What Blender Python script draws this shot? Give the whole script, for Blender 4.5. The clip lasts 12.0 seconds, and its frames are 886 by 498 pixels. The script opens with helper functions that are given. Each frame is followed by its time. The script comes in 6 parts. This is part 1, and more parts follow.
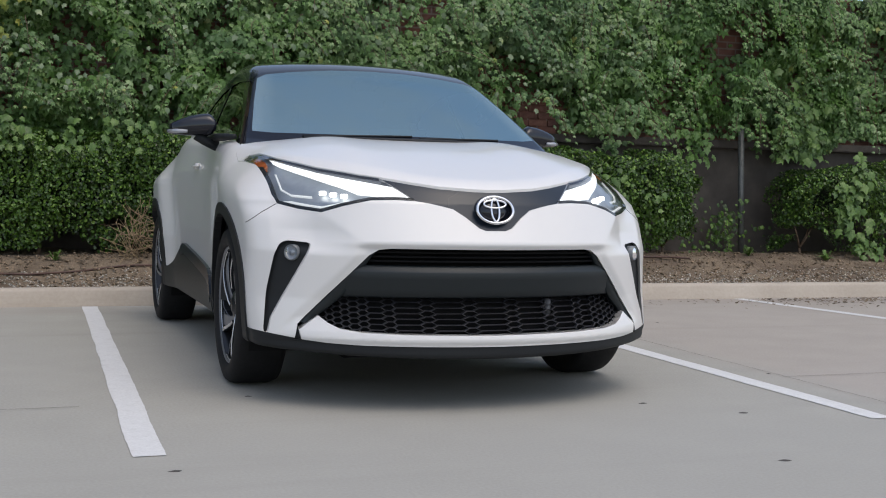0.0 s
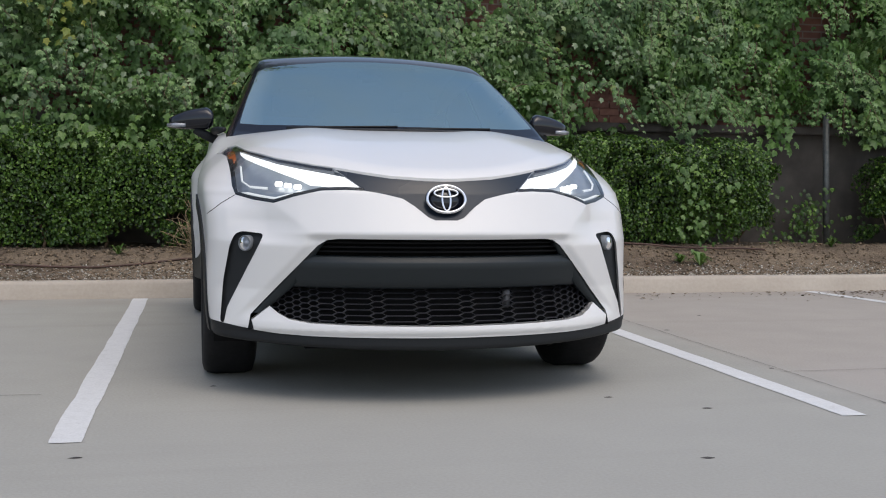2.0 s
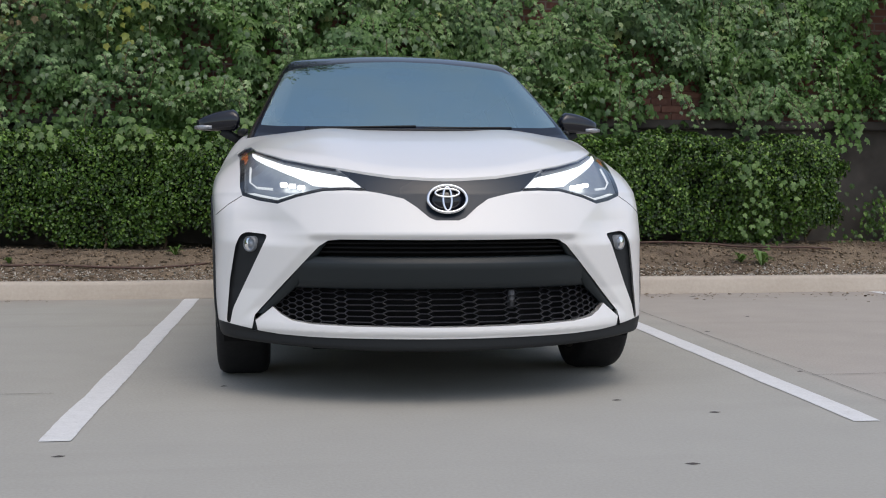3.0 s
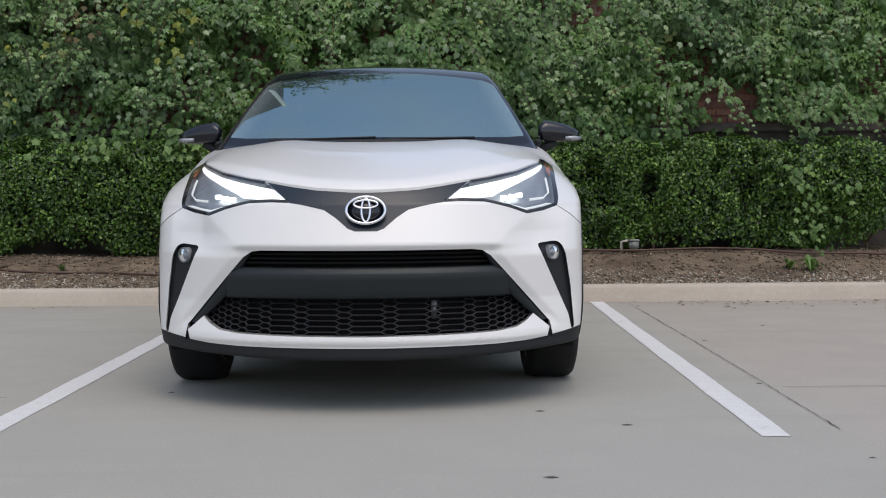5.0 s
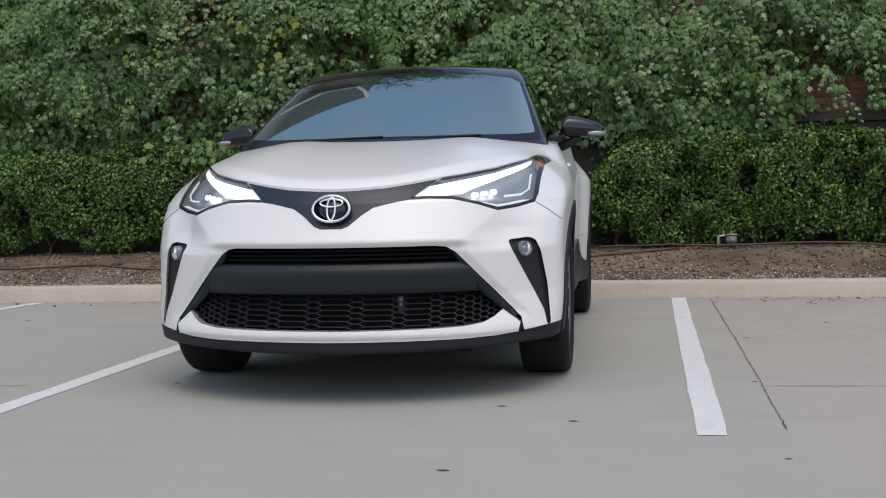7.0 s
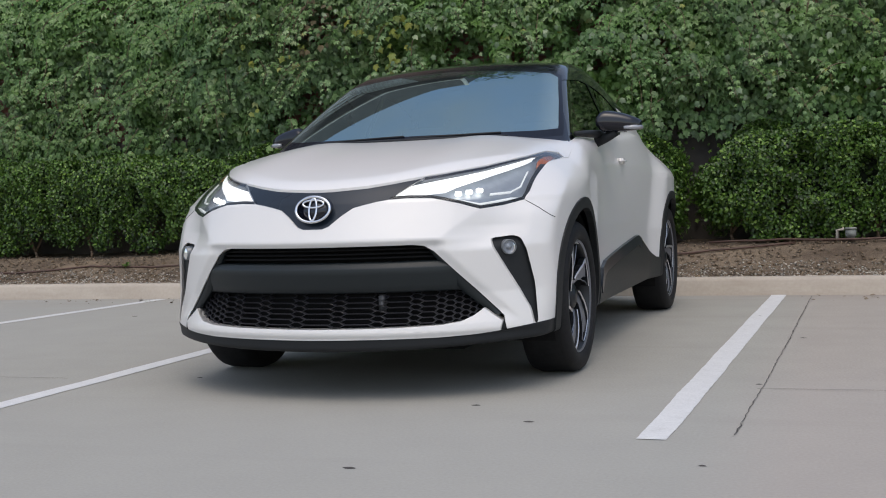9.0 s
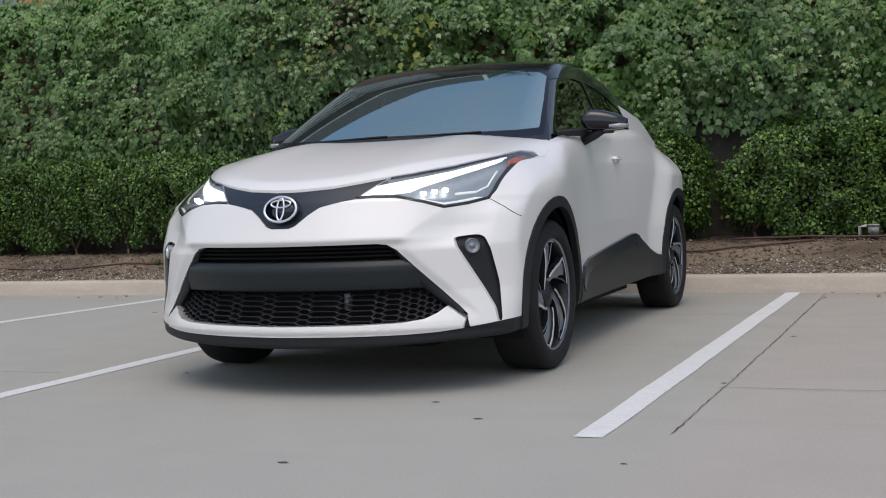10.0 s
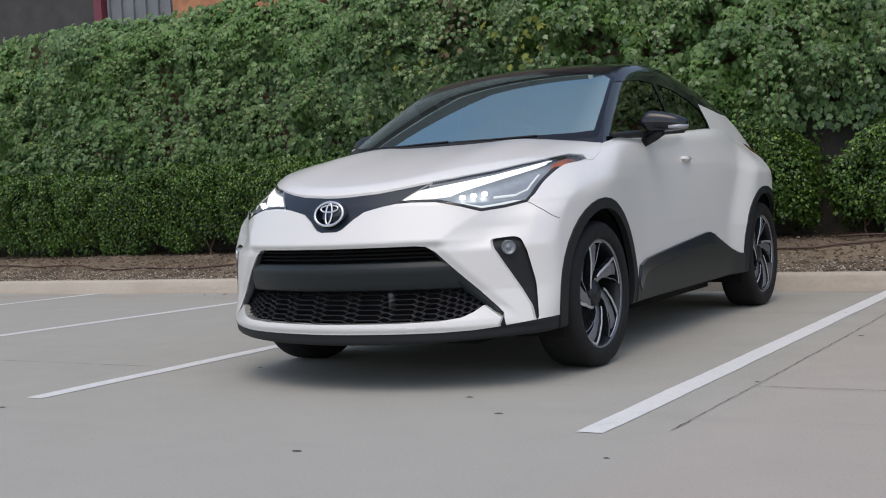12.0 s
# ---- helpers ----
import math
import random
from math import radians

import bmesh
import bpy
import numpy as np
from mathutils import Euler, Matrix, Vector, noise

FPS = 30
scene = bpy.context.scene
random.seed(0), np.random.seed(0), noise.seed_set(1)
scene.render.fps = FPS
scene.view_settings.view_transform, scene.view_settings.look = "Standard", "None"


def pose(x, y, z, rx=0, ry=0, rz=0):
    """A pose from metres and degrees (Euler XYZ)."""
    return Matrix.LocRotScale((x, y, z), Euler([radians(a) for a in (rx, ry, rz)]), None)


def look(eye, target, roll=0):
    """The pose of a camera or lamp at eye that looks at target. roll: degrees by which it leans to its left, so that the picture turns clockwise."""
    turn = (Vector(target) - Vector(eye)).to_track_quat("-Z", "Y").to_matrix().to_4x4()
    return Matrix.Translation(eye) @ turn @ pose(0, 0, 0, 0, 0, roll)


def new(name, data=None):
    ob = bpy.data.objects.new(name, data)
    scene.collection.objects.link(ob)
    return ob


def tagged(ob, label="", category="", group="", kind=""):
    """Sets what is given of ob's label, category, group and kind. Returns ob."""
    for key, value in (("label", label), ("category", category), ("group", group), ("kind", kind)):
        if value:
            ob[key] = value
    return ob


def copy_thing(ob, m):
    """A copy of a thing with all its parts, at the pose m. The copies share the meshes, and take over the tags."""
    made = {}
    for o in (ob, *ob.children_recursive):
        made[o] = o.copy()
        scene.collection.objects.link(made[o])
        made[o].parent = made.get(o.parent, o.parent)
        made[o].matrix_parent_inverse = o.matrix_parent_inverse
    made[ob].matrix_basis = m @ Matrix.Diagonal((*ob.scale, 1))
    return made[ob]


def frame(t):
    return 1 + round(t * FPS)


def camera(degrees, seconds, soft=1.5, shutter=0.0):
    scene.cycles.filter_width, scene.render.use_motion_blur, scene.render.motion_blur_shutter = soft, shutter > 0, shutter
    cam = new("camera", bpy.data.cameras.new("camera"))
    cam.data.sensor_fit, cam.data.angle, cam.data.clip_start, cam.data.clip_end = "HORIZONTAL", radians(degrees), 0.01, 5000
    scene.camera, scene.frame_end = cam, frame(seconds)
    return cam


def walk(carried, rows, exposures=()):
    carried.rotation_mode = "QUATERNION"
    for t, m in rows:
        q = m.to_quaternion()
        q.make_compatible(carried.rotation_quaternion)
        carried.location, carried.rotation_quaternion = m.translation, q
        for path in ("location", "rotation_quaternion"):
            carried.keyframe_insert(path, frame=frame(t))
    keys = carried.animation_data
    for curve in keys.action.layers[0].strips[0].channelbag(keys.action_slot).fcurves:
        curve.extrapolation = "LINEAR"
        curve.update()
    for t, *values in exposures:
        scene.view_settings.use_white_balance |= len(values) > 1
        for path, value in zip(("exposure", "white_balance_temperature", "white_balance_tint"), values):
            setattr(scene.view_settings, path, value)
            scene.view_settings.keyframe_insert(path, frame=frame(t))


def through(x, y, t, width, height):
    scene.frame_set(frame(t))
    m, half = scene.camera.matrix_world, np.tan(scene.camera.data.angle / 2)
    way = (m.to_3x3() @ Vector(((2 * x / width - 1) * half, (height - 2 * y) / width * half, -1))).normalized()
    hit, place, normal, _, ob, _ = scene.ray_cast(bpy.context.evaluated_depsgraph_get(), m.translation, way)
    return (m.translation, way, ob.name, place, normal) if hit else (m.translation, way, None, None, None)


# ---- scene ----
cam = camera(40.6, 12.0, 1.05)
PATH = [
    (0, (-1.705, -5.136, 0.817), (-1.041, -3.251, 0.729), 1.1),
    (0.5, (-1.543, -5.189, 0.813), (-0.958, -3.279, 0.723), 0.8),
    (1, (-1.35, -5.216, 0.814), (-0.857, -3.28, 0.72), 0.7),
    (1.5, (-1.185, -5.245, 0.815), (-0.735, -3.299, 0.718), 0.6),
    (2, (-0.975, -5.281, 0.808), (-0.547, -3.33, 0.707), 0.5),
    (2.5, (-0.801, -5.306, 0.812), (-0.44, -3.342, 0.708), 0.4),
    (3, (-0.614, -5.301, 0.809), (-0.346, -3.322, 0.707), 0.1),
    (5, (0.213, -5.399, 0.834), (0.247, -3.402, 0.739), -0.4),
    (5.5, (0.414, -5.421, 0.827), (0.391, -3.424, 0.733), -0.5),
    (6, (0.656, -5.44, 0.831), (0.534, -3.446, 0.734), -0.7),
    (6.5, (0.873, -5.429, 0.825), (0.662, -3.443, 0.726), -1.0),
    (7, (1.123, -5.424, 0.831), (0.824, -3.449, 0.733), -1.2),
    (7.5, (1.33, -5.414, 0.835), (0.943, -3.454, 0.737), -1.5),
    (9.5, (2.265, -5.163, 0.819), (1.547, -3.299, 0.722), -2.2),
    (10, (2.469, -5.131, 0.822), (1.703, -3.286, 0.723), -2.3),
    (10.5, (2.679, -5.105, 0.827), (1.862, -3.283, 0.729), -2.4),
    (11, (2.846, -5.089, 0.815), (1.962, -3.298, 0.721), -2.6),
    (11.5, (2.977, -5.083, 0.811), (2.019, -3.329, 0.718), -2.8),
    (12, (3.047, -5.085, 0.832), (2.029, -3.366, 0.739), -3.0),
]
walk(cam, [(t, look(eye, target, roll)) for t, eye, target, roll in PATH], exposures=[(0.0, 0.70, 6720, 9)])

# ---- light ----
SUN_ELEVATION, SUN_ROTATION = radians(66), radians(160)
world = bpy.data.worlds.new("sky")
scene.world = world
world.use_nodes = True
_w = world.node_tree
_sky = _w.nodes.new("ShaderNodeTexSky")
_sky.sky_type, _sky.sun_disc = "NISHITA", False
_sky.sun_elevation, _sky.sun_rotation = SUN_ELEVATION, SUN_ROTATION
_sky.air_density, _sky.dust_density, _sky.ozone_density = 1.0, 2.5, 1.0
_bg = _w.nodes["Background"]
_bg.inputs["Strength"].default_value = 0.15
# thin high cloud over the whole sky
_co = _w.nodes.new("ShaderNodeTexCoord")
_cl = _w.nodes.new("ShaderNodeTexNoise")
_cl.inputs["Scale"].default_value, _cl.inputs["Detail"].default_value, _cl.inputs["Roughness"].default_value = 2.6, 6.0, 0.55
_cr = _w.nodes.new("ShaderNodeMapRange")
_cr.inputs["From Min"].default_value, _cr.inputs["From Max"].default_value, _cr.inputs["To Min"].default_value, _cr.inputs["To Max"].default_value = 0.38, 0.68, 0.0, 0.48
_grey = _w.nodes.new("ShaderNodeRGBToBW")
_white = _w.nodes.new("ShaderNodeMix")
_white.data_type, _white.blend_type = "RGBA", "MULTIPLY"
_white.inputs[0].default_value, _white.inputs[7].default_value = 1.0, (1.14, 1.15, 1.17, 1)
_veil = _w.nodes.new("ShaderNodeMix")
_veil.data_type = "RGBA"
_w.links.new(_co.outputs["Generated"], _cl.inputs["Vector"])
_w.links.new(_cl.outputs["Fac"], _cr.inputs["Value"])
_w.links.new(_sky.outputs[0], _grey.inputs[0])
_w.links.new(_grey.outputs[0], _white.inputs[6])
_w.links.new(_cr.outputs[0], _veil.inputs[0])
_w.links.new(_sky.outputs[0], _veil.inputs[6])
_w.links.new(_white.outputs[2], _veil.inputs[7])
_w.links.new(_veil.outputs[2], _bg.inputs["Color"])
sun_data = bpy.data.lights.new("sun", "SUN")
sun_data.energy, sun_data.angle, sun_data.color = 0.3, radians(60), (1.0, 0.95, 0.88)
sun = new("sun", sun_data)
_az = SUN_ROTATION
_dir = Vector((math.sin(_az) * math.cos(SUN_ELEVATION), math.cos(_az) * math.cos(SUN_ELEVATION), math.sin(SUN_ELEVATION)))
sun.matrix_world = look(_dir * 30, (0, 0, 0))

# ---- materials ----


class Nodes:
    """A small builder for one node material."""

    def __init__(self, name):
        self.mat = bpy.data.materials.new(name)
        self.mat.use_nodes = True
        self.tree = self.mat.node_tree
        self.bsdf = self.tree.nodes["Principled BSDF"]
        self.coord = self.tree.nodes.new("ShaderNodeTexCoord")

    def add(self, kind, **settings):
        n = self.tree.nodes.new(kind)
        for key, value in settings.items():
            n.inputs[key.replace("_", " ")].default_value = value
        return n

    def link(self, a, b):
        self.tree.links.new(a, b)

    def noise(self, scale, detail=4.0, rough=0.55, stretch=None):
        n = self.add("ShaderNodeTexNoise", Scale=scale, Detail=detail, Roughness=rough)
        if stretch:
            m = self.add("ShaderNodeMapping", Scale=stretch)
            self.link(self.coord.outputs["Object"], m.inputs["Vector"])
            self.link(m.outputs["Vector"], n.inputs["Vector"])
        else:
            self.link(self.coord.outputs["Object"], n.inputs["Vector"])
        return n.outputs["Fac"]

    def ramp(self, fac, stops):
        r = self.tree.nodes.new("ShaderNodeValToRGB")
        e = r.color_ramp.elements
        while len(e) < len(stops):
            e.new(0.5)
        for k, (pos, col) in enumerate(stops):
            e[k].position = pos
            e[k].color = (*col, 1) if len(col) == 3 else col
        self.link(fac, r.inputs["Fac"])
        return r.outputs["Color"]

    def mix(self, fac, a, b, blend="MIX"):
        m = self.tree.nodes.new("ShaderNodeMix")
        m.data_type, m.blend_type = "RGBA", blend
        for value, slot in ((fac, 0), (a, 6), (b, 7)):
            if isinstance(value, bpy.types.NodeSocket):
                self.link(value, m.inputs[slot])
            else:
                m.inputs[slot].default_value = value if slot == 0 else (*value, 1)
        return m.outputs[2]

    def bump(self, fac, strength=0.2, distance=0.01):
        b = self.add("ShaderNodeBump", Strength=strength, Distance=distance)
        self.link(fac, b.inputs["Height"])
        if self.bsdf.inputs["Normal"].links:
            self.link(self.bsdf.inputs["Normal"].links[0].from_socket, b.inputs["Normal"])
        self.link(b.outputs["Normal"], self.bsdf.inputs["Normal"])

    def set(self, **settings):
        for key, value in settings.items():
            slot = self.bsdf.inputs[key.replace("_", " ")]
            if isinstance(value, bpy.types.NodeSocket):
                self.link(value, slot)
            else:
                slot.default_value = (*value, 1) if isinstance(value, tuple) and len(value) == 3 else value
        return self


def simple(name, col, rough=0.5, metal=0.0, vary=0.08, scale=30.0, **more):
    """One surface with a little uneven colour and gloss."""
    n = Nodes(name)
    f = n.noise(scale)
    lo, hi = tuple(c * (1 - vary) for c in col), tuple(min(1, c * (1 + vary)) for c in col)
    n.set(Base_Color=n.ramp(f, [(0.3, lo), (0.7, hi)]), Metallic=metal, **more)
    r = n.add("ShaderNodeMapRange", To_Min=max(0.0, rough * 0.85), To_Max=min(1.0, rough * 1.15))
    n.link(n.noise(scale * 0.3), r.inputs["Value"])
    n.set(Roughness=r.outputs["Result"])
    return n.mat


def paint_material(name, col, flake=0.04):
    n = Nodes(name)
    dust_haze = n.noise(3.0, 5)
    grain = n.noise(1400.0, 1)
    c = n.ramp(dust_haze, [(0.3, tuple(v * 0.97 for v in col)), (0.7, col)])
    n.set(Base_Color=n.mix(flake, c, n.ramp(grain, [(0.35, (0.5, 0.5, 0.5)), (0.65, (1, 1, 1))])), Roughness=0.32, Coat_Weight=0.6, Coat_Roughness=0.06, Specular_IOR_Level=0.5)
    return n.mat


WHITE = paint_material("pearl_white_paint", (0.66, 0.642, 0.625))
GLOSS_BLACK = simple("gloss_black_paint", (0.006, 0.007, 0.012), 0.08, vary=0.1, scale=3, Specular_IOR_Level=0.5)
PLASTIC = simple("textured_black_plastic", (0.014, 0.0155, 0.017), 0.55, vary=0.2, scale=500, Specular_IOR_Level=0.25)
BAR_PLASTIC = simple("satin_black_plastic", (0.012, 0.016, 0.018), 0.42, vary=0.12, scale=400, Specular_IOR_Level=0.35)
BAND_BLACK = simple("piano_black_band", (0.011, 0.017, 0.026), 0.28, vary=0.08, scale=4, Specular_IOR_Level=0.4)
# near-black for linings; also carries the shade of deep recesses
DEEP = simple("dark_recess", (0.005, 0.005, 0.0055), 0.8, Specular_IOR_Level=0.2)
RUBBER = simple("tyre_rubber", (0.011, 0.011, 0.012), 0.7, vary=0.25, scale=60, Specular_IOR_Level=0.25)
CHROME = simple("chrome", (0.68, 0.68, 0.70), 0.10, 1.0, vary=0.02)
MESH_PLASTIC = simple("grille_mesh_plastic", (0.032, 0.032, 0.038), 0.45, vary=0.1, scale=300)
SKIRT_PLASTIC = simple("grey_skirt_plastic", (0.020, 0.023, 0.023), 0.5, vary=0.15, scale=300, Specular_IOR_Level=0.35)
MACHINED = simple("machined_alloy", (0.66, 0.67, 0.70), 0.33, 0.85, vary=0.06)
RIM_DARK = simple("dark_grey_alloy", (0.022, 0.024, 0.028), 0.35, 0.5)
RIM_GREY = simple("grey_alloy", (0.23, 0.24, 0.27), 0.4, 0.7)
LAMP_PANEL = simple("lamp_grey_panel", (0.16, 0.17, 0.18), 0.3, 0.2)
PALE_TRIM = simple("pale_metal_edging", (0.62, 0.60, 0.56), 0.5, vary=0.1)
BROWN_WALL = simple("brown_plaster_wall", (0.16, 0.11, 0.085), 0.85, vary=0.3, scale=2)
SENSOR_GREY = simple("grey_bracket_plastic", (0.10, 0.10, 0.105), 0.5, vary=0.2, scale=60)
FOG_GREY = simple("fog_lamp_reflector", (0.26, 0.27, 0.29), 0.35, 0.4)
DISC = simple("brake_disc_steel", (0.22, 0.22, 0.22), 0.35, 1.0)
LAMP_INNER = simple("lamp_inner_grey", (0.27, 0.30, 0.34), 0.45, 0.4)
AMBER = simple("amber_reflector", (0.42, 0.11, 0.03), 0.15)
RED_LENS = simple("red_lamp_lens", (0.12, 0.008, 0.008), 0.12)
INDICATOR = simple("smoky_indicator_lens", (0.32, 0.33, 0.35), 0.2, 0.3)
FRIT = simple("black_ceramic_frit", (0.006, 0.007, 0.012), 0.12, vary=0.1, scale=3, Specular_IOR_Level=0.2)
INTERIOR = simple("interior_trim", (0.02, 0.021, 0.024), 0.7)
SILVER_GREY = simple("grey_seat_cloth", (0.05, 0.052, 0.056), 0.9)


def glass_material(name, tint, through, sheen=(1, 1, 1), dust_haze=0.0):
    """A tinted pane: gloss by Fresnel over a clear, darkened view through it."""
    n = Nodes(name)
    t = n.tree
    out = t.nodes["Material Output"]
    clear = n.add("ShaderNodeBsdfTransparent", Color=(*tint, 1))
    gloss = n.add("ShaderNodeBsdfGlossy", Color=(*sheen, 1), Roughness=0.015)
    fres = n.add("ShaderNodeFresnel", IOR=through)
    m = t.nodes.new("ShaderNodeMixShader")
    n.link(fres.outputs[0], m.inputs[0])
    n.link(clear.outputs[0], m.inputs[1])
    n.link(gloss.outputs[0], m.inputs[2])
    last = m
    if dust_haze:
        # thin dust film, tinted teal to paint in some of the sky's reflection
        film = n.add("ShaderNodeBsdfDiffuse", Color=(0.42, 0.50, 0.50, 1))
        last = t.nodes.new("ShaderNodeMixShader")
        r = n.add("ShaderNodeMapRange", From_Min=0.3, From_Max=0.7, To_Min=dust_haze * 0.6, To_Max=dust_haze * 1.4)
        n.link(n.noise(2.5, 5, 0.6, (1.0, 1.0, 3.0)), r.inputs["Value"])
        # light rim inside the glass's side edges, painted by thickening this film
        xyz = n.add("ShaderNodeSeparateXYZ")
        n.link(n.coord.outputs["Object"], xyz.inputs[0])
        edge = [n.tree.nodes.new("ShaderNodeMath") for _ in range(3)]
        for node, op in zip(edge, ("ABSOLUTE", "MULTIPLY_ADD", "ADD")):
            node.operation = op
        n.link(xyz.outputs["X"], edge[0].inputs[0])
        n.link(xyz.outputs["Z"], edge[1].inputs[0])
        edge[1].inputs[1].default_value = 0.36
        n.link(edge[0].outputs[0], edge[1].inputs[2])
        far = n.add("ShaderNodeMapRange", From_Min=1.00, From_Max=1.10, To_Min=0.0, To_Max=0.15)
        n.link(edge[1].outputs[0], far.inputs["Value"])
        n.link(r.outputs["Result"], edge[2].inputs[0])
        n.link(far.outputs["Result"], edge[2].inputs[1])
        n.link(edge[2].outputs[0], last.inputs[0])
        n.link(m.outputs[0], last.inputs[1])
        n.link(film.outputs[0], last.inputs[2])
    n.link(last.outputs[0], out.inputs["Surface"])
    return n.mat


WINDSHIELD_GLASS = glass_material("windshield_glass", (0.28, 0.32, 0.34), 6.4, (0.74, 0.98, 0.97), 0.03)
SIDE_GLASS = glass_material("dark_side_glass", (0.16, 0.18, 0.17), 1.9)
LENS_GLASS = glass_material("clear_lamp_lens", (0.93, 0.95, 0.97), 1.4)


def glow(name, col, power):
    n = Nodes(name)
    n.set(Base_Color=(0.5, 0.5, 0.5), Emission_Color=col, Emission_Strength=power)
    return n.mat


DRL = glow("white_led_strip", (0.96, 0.98, 1.0), 0.75)
DRL_DIM = glow("white_light_guide", (0.93, 0.97, 1.0), 0.32)
LED = glow("white_led_projector", (1.0, 0.97, 0.9), 3.5)


def concrete_material():
    n = Nodes("pale_concrete")
    big, mid, fine = n.noise(0.35, 5), n.noise(3.0, 5), n.noise(90.0, 4)
    c = n.ramp(big, [(0.3, (0.30, 0.283, 0.254)), (0.7, (0.345, 0.325, 0.297))])
    c = n.mix(0.5, c, n.ramp(mid, [(0.3, (0.275, 0.258, 0.233)), (0.72, (0.375, 0.352, 0.318))]))
    c = n.mix(0.35, c, n.ramp(fine, [(0.25, (0.2, 0.19, 0.172)), (0.7, (0.42, 0.4, 0.366))]))
    streak = n.noise(1.2, 4, 0.6, (0.25, 3.0, 1.0))
    c = n.mix(n.ramp(streak, [(0.55, (0, 0, 0)), (0.78, (0.35, 0.35, 0.35))]), c, (0.22, 0.205, 0.183))
    tone = n.noise(0.16, 3, 0.5)
    c = n.mix(n.ramp(tone, [(0.42, (0, 0, 0)), (0.62, (0.5, 0.5, 0.5))]), c, (0.318, 0.305, 0.29))
    # the slab beyond the joint was poured from a warmer mix
    xyz = n.add("ShaderNodeSeparateXYZ")
    n.link(n.coord.outputs["Object"], xyz.inputs[0])
    pour = n.add("ShaderNodeMapRange", From_Min=1.55, From_Max=1.85)
    n.link(xyz.outputs["X"], pour.inputs["Value"])
    c = n.mix(pour.outputs["Result"], n.mix(1.0, c, (0.985, 1.0, 0.965), "MULTIPLY"), n.mix(1.0, c, (1.035, 0.985, 0.945), "MULTIPLY"))
    # brown silt washed along the kerb
    silt = n.add("ShaderNodeMapRange", From_Min=2.7, From_Max=3.5, To_Min=0.0, To_Max=0.6)
    n.link(xyz.outputs["Y"], silt.inputs["Value"])
    patchy = n.tree.nodes.new("ShaderNodeMath")
    patchy.operation = "MULTIPLY"
    n.link(silt.outputs["Result"], patchy.inputs[0])
    n.link(n.ramp(n.noise(0.8, 6, 0.65, (0.6, 2.0, 1.0)), [(0.40, (0, 0, 0)), (0.66, (1, 1, 1))]), patchy.inputs[1])
    c = n.mix(patchy.outputs[0], c, (0.235, 0.195, 0.160))
    n.set(Base_Color=c, Roughness=0.82)
    n.bump(fine, 0.25, 0.003)
    n.bump(mid, 0.15, 0.006)
    return n.mat


def kerb_material():
    n = Nodes("kerb_concrete")
    mid, fine = n.noise(1.4, 5), n.noise(45.0, 4)
    c = n.ramp(mid, [(0.3, (0.345, 0.295, 0.240)), (0.72, (0.445, 0.390, 0.328))])
    c = n.mix(0.2, c, n.ramp(fine, [(0.25, (0.25, 0.22, 0.18)), (0.7, (0.48, 0.43, 0.37))]))
    stain = n.noise(0.9, 5, 0.65, (1.0, 1.0, 6.0))
    c = n.mix(n.ramp(stain, [(0.55, (0, 0, 0)), (0.75, (0.45, 0.45, 0.45))]), c, (0.24, 0.195, 0.15))
    n.set(Base_Color=c, Roughness=0.85)
    n.bump(fine, 0.15, 0.003)
    return n.mat


def line_material():
    n = Nodes("worn_white_line_paint")
    wear, fine = n.noise(14.0, 6, 0.7), n.noise(120.0, 3)
    c = n.ramp(wear, [(0.25, (0.45, 0.435, 0.42)), (0.42, (0.56, 0.555, 0.545)), (0.8, (0.63, 0.625, 0.615))])
    c = n.mix(0.2, c, n.ramp(fine, [(0.3, (0.4, 0.39, 0.38)), (0.6, (0.78, 0.77, 0.76))]))
    n.set(Base_Color=c, Roughness=0.7)
    n.bump(fine, 0.2, 0.002)
    return n.mat


def soil_material():
    n = Nodes("dry_mulch_soil")
    mid, fine, vfine = n.noise(3.0, 5), n.noise(28.0, 6, 0.7), n.noise(110.0, 4)
    c = n.ramp(mid, [(0.3, (0.14, 0.10, 0.066)), (0.7, (0.25, 0.19, 0.128))])
    c = n.mix(0.5, c, n.ramp(fine, [(0.3, (0.06, 0.042, 0.027)), (0.7, (0.29, 0.22, 0.15))]))
    damp = n.noise(1.1, 6, 0.65)
    c = n.mix(n.ramp(damp, [(0.45, (0, 0, 0)), (0.62, (0.8, 0.8, 0.8))]), c, (0.075, 0.05, 0.032))
    n.set(Base_Color=c, Roughness=0.95)
    n.bump(fine, 0.8, 0.03)
    n.bump(vfine, 0.5, 0.01)
    return n.mat


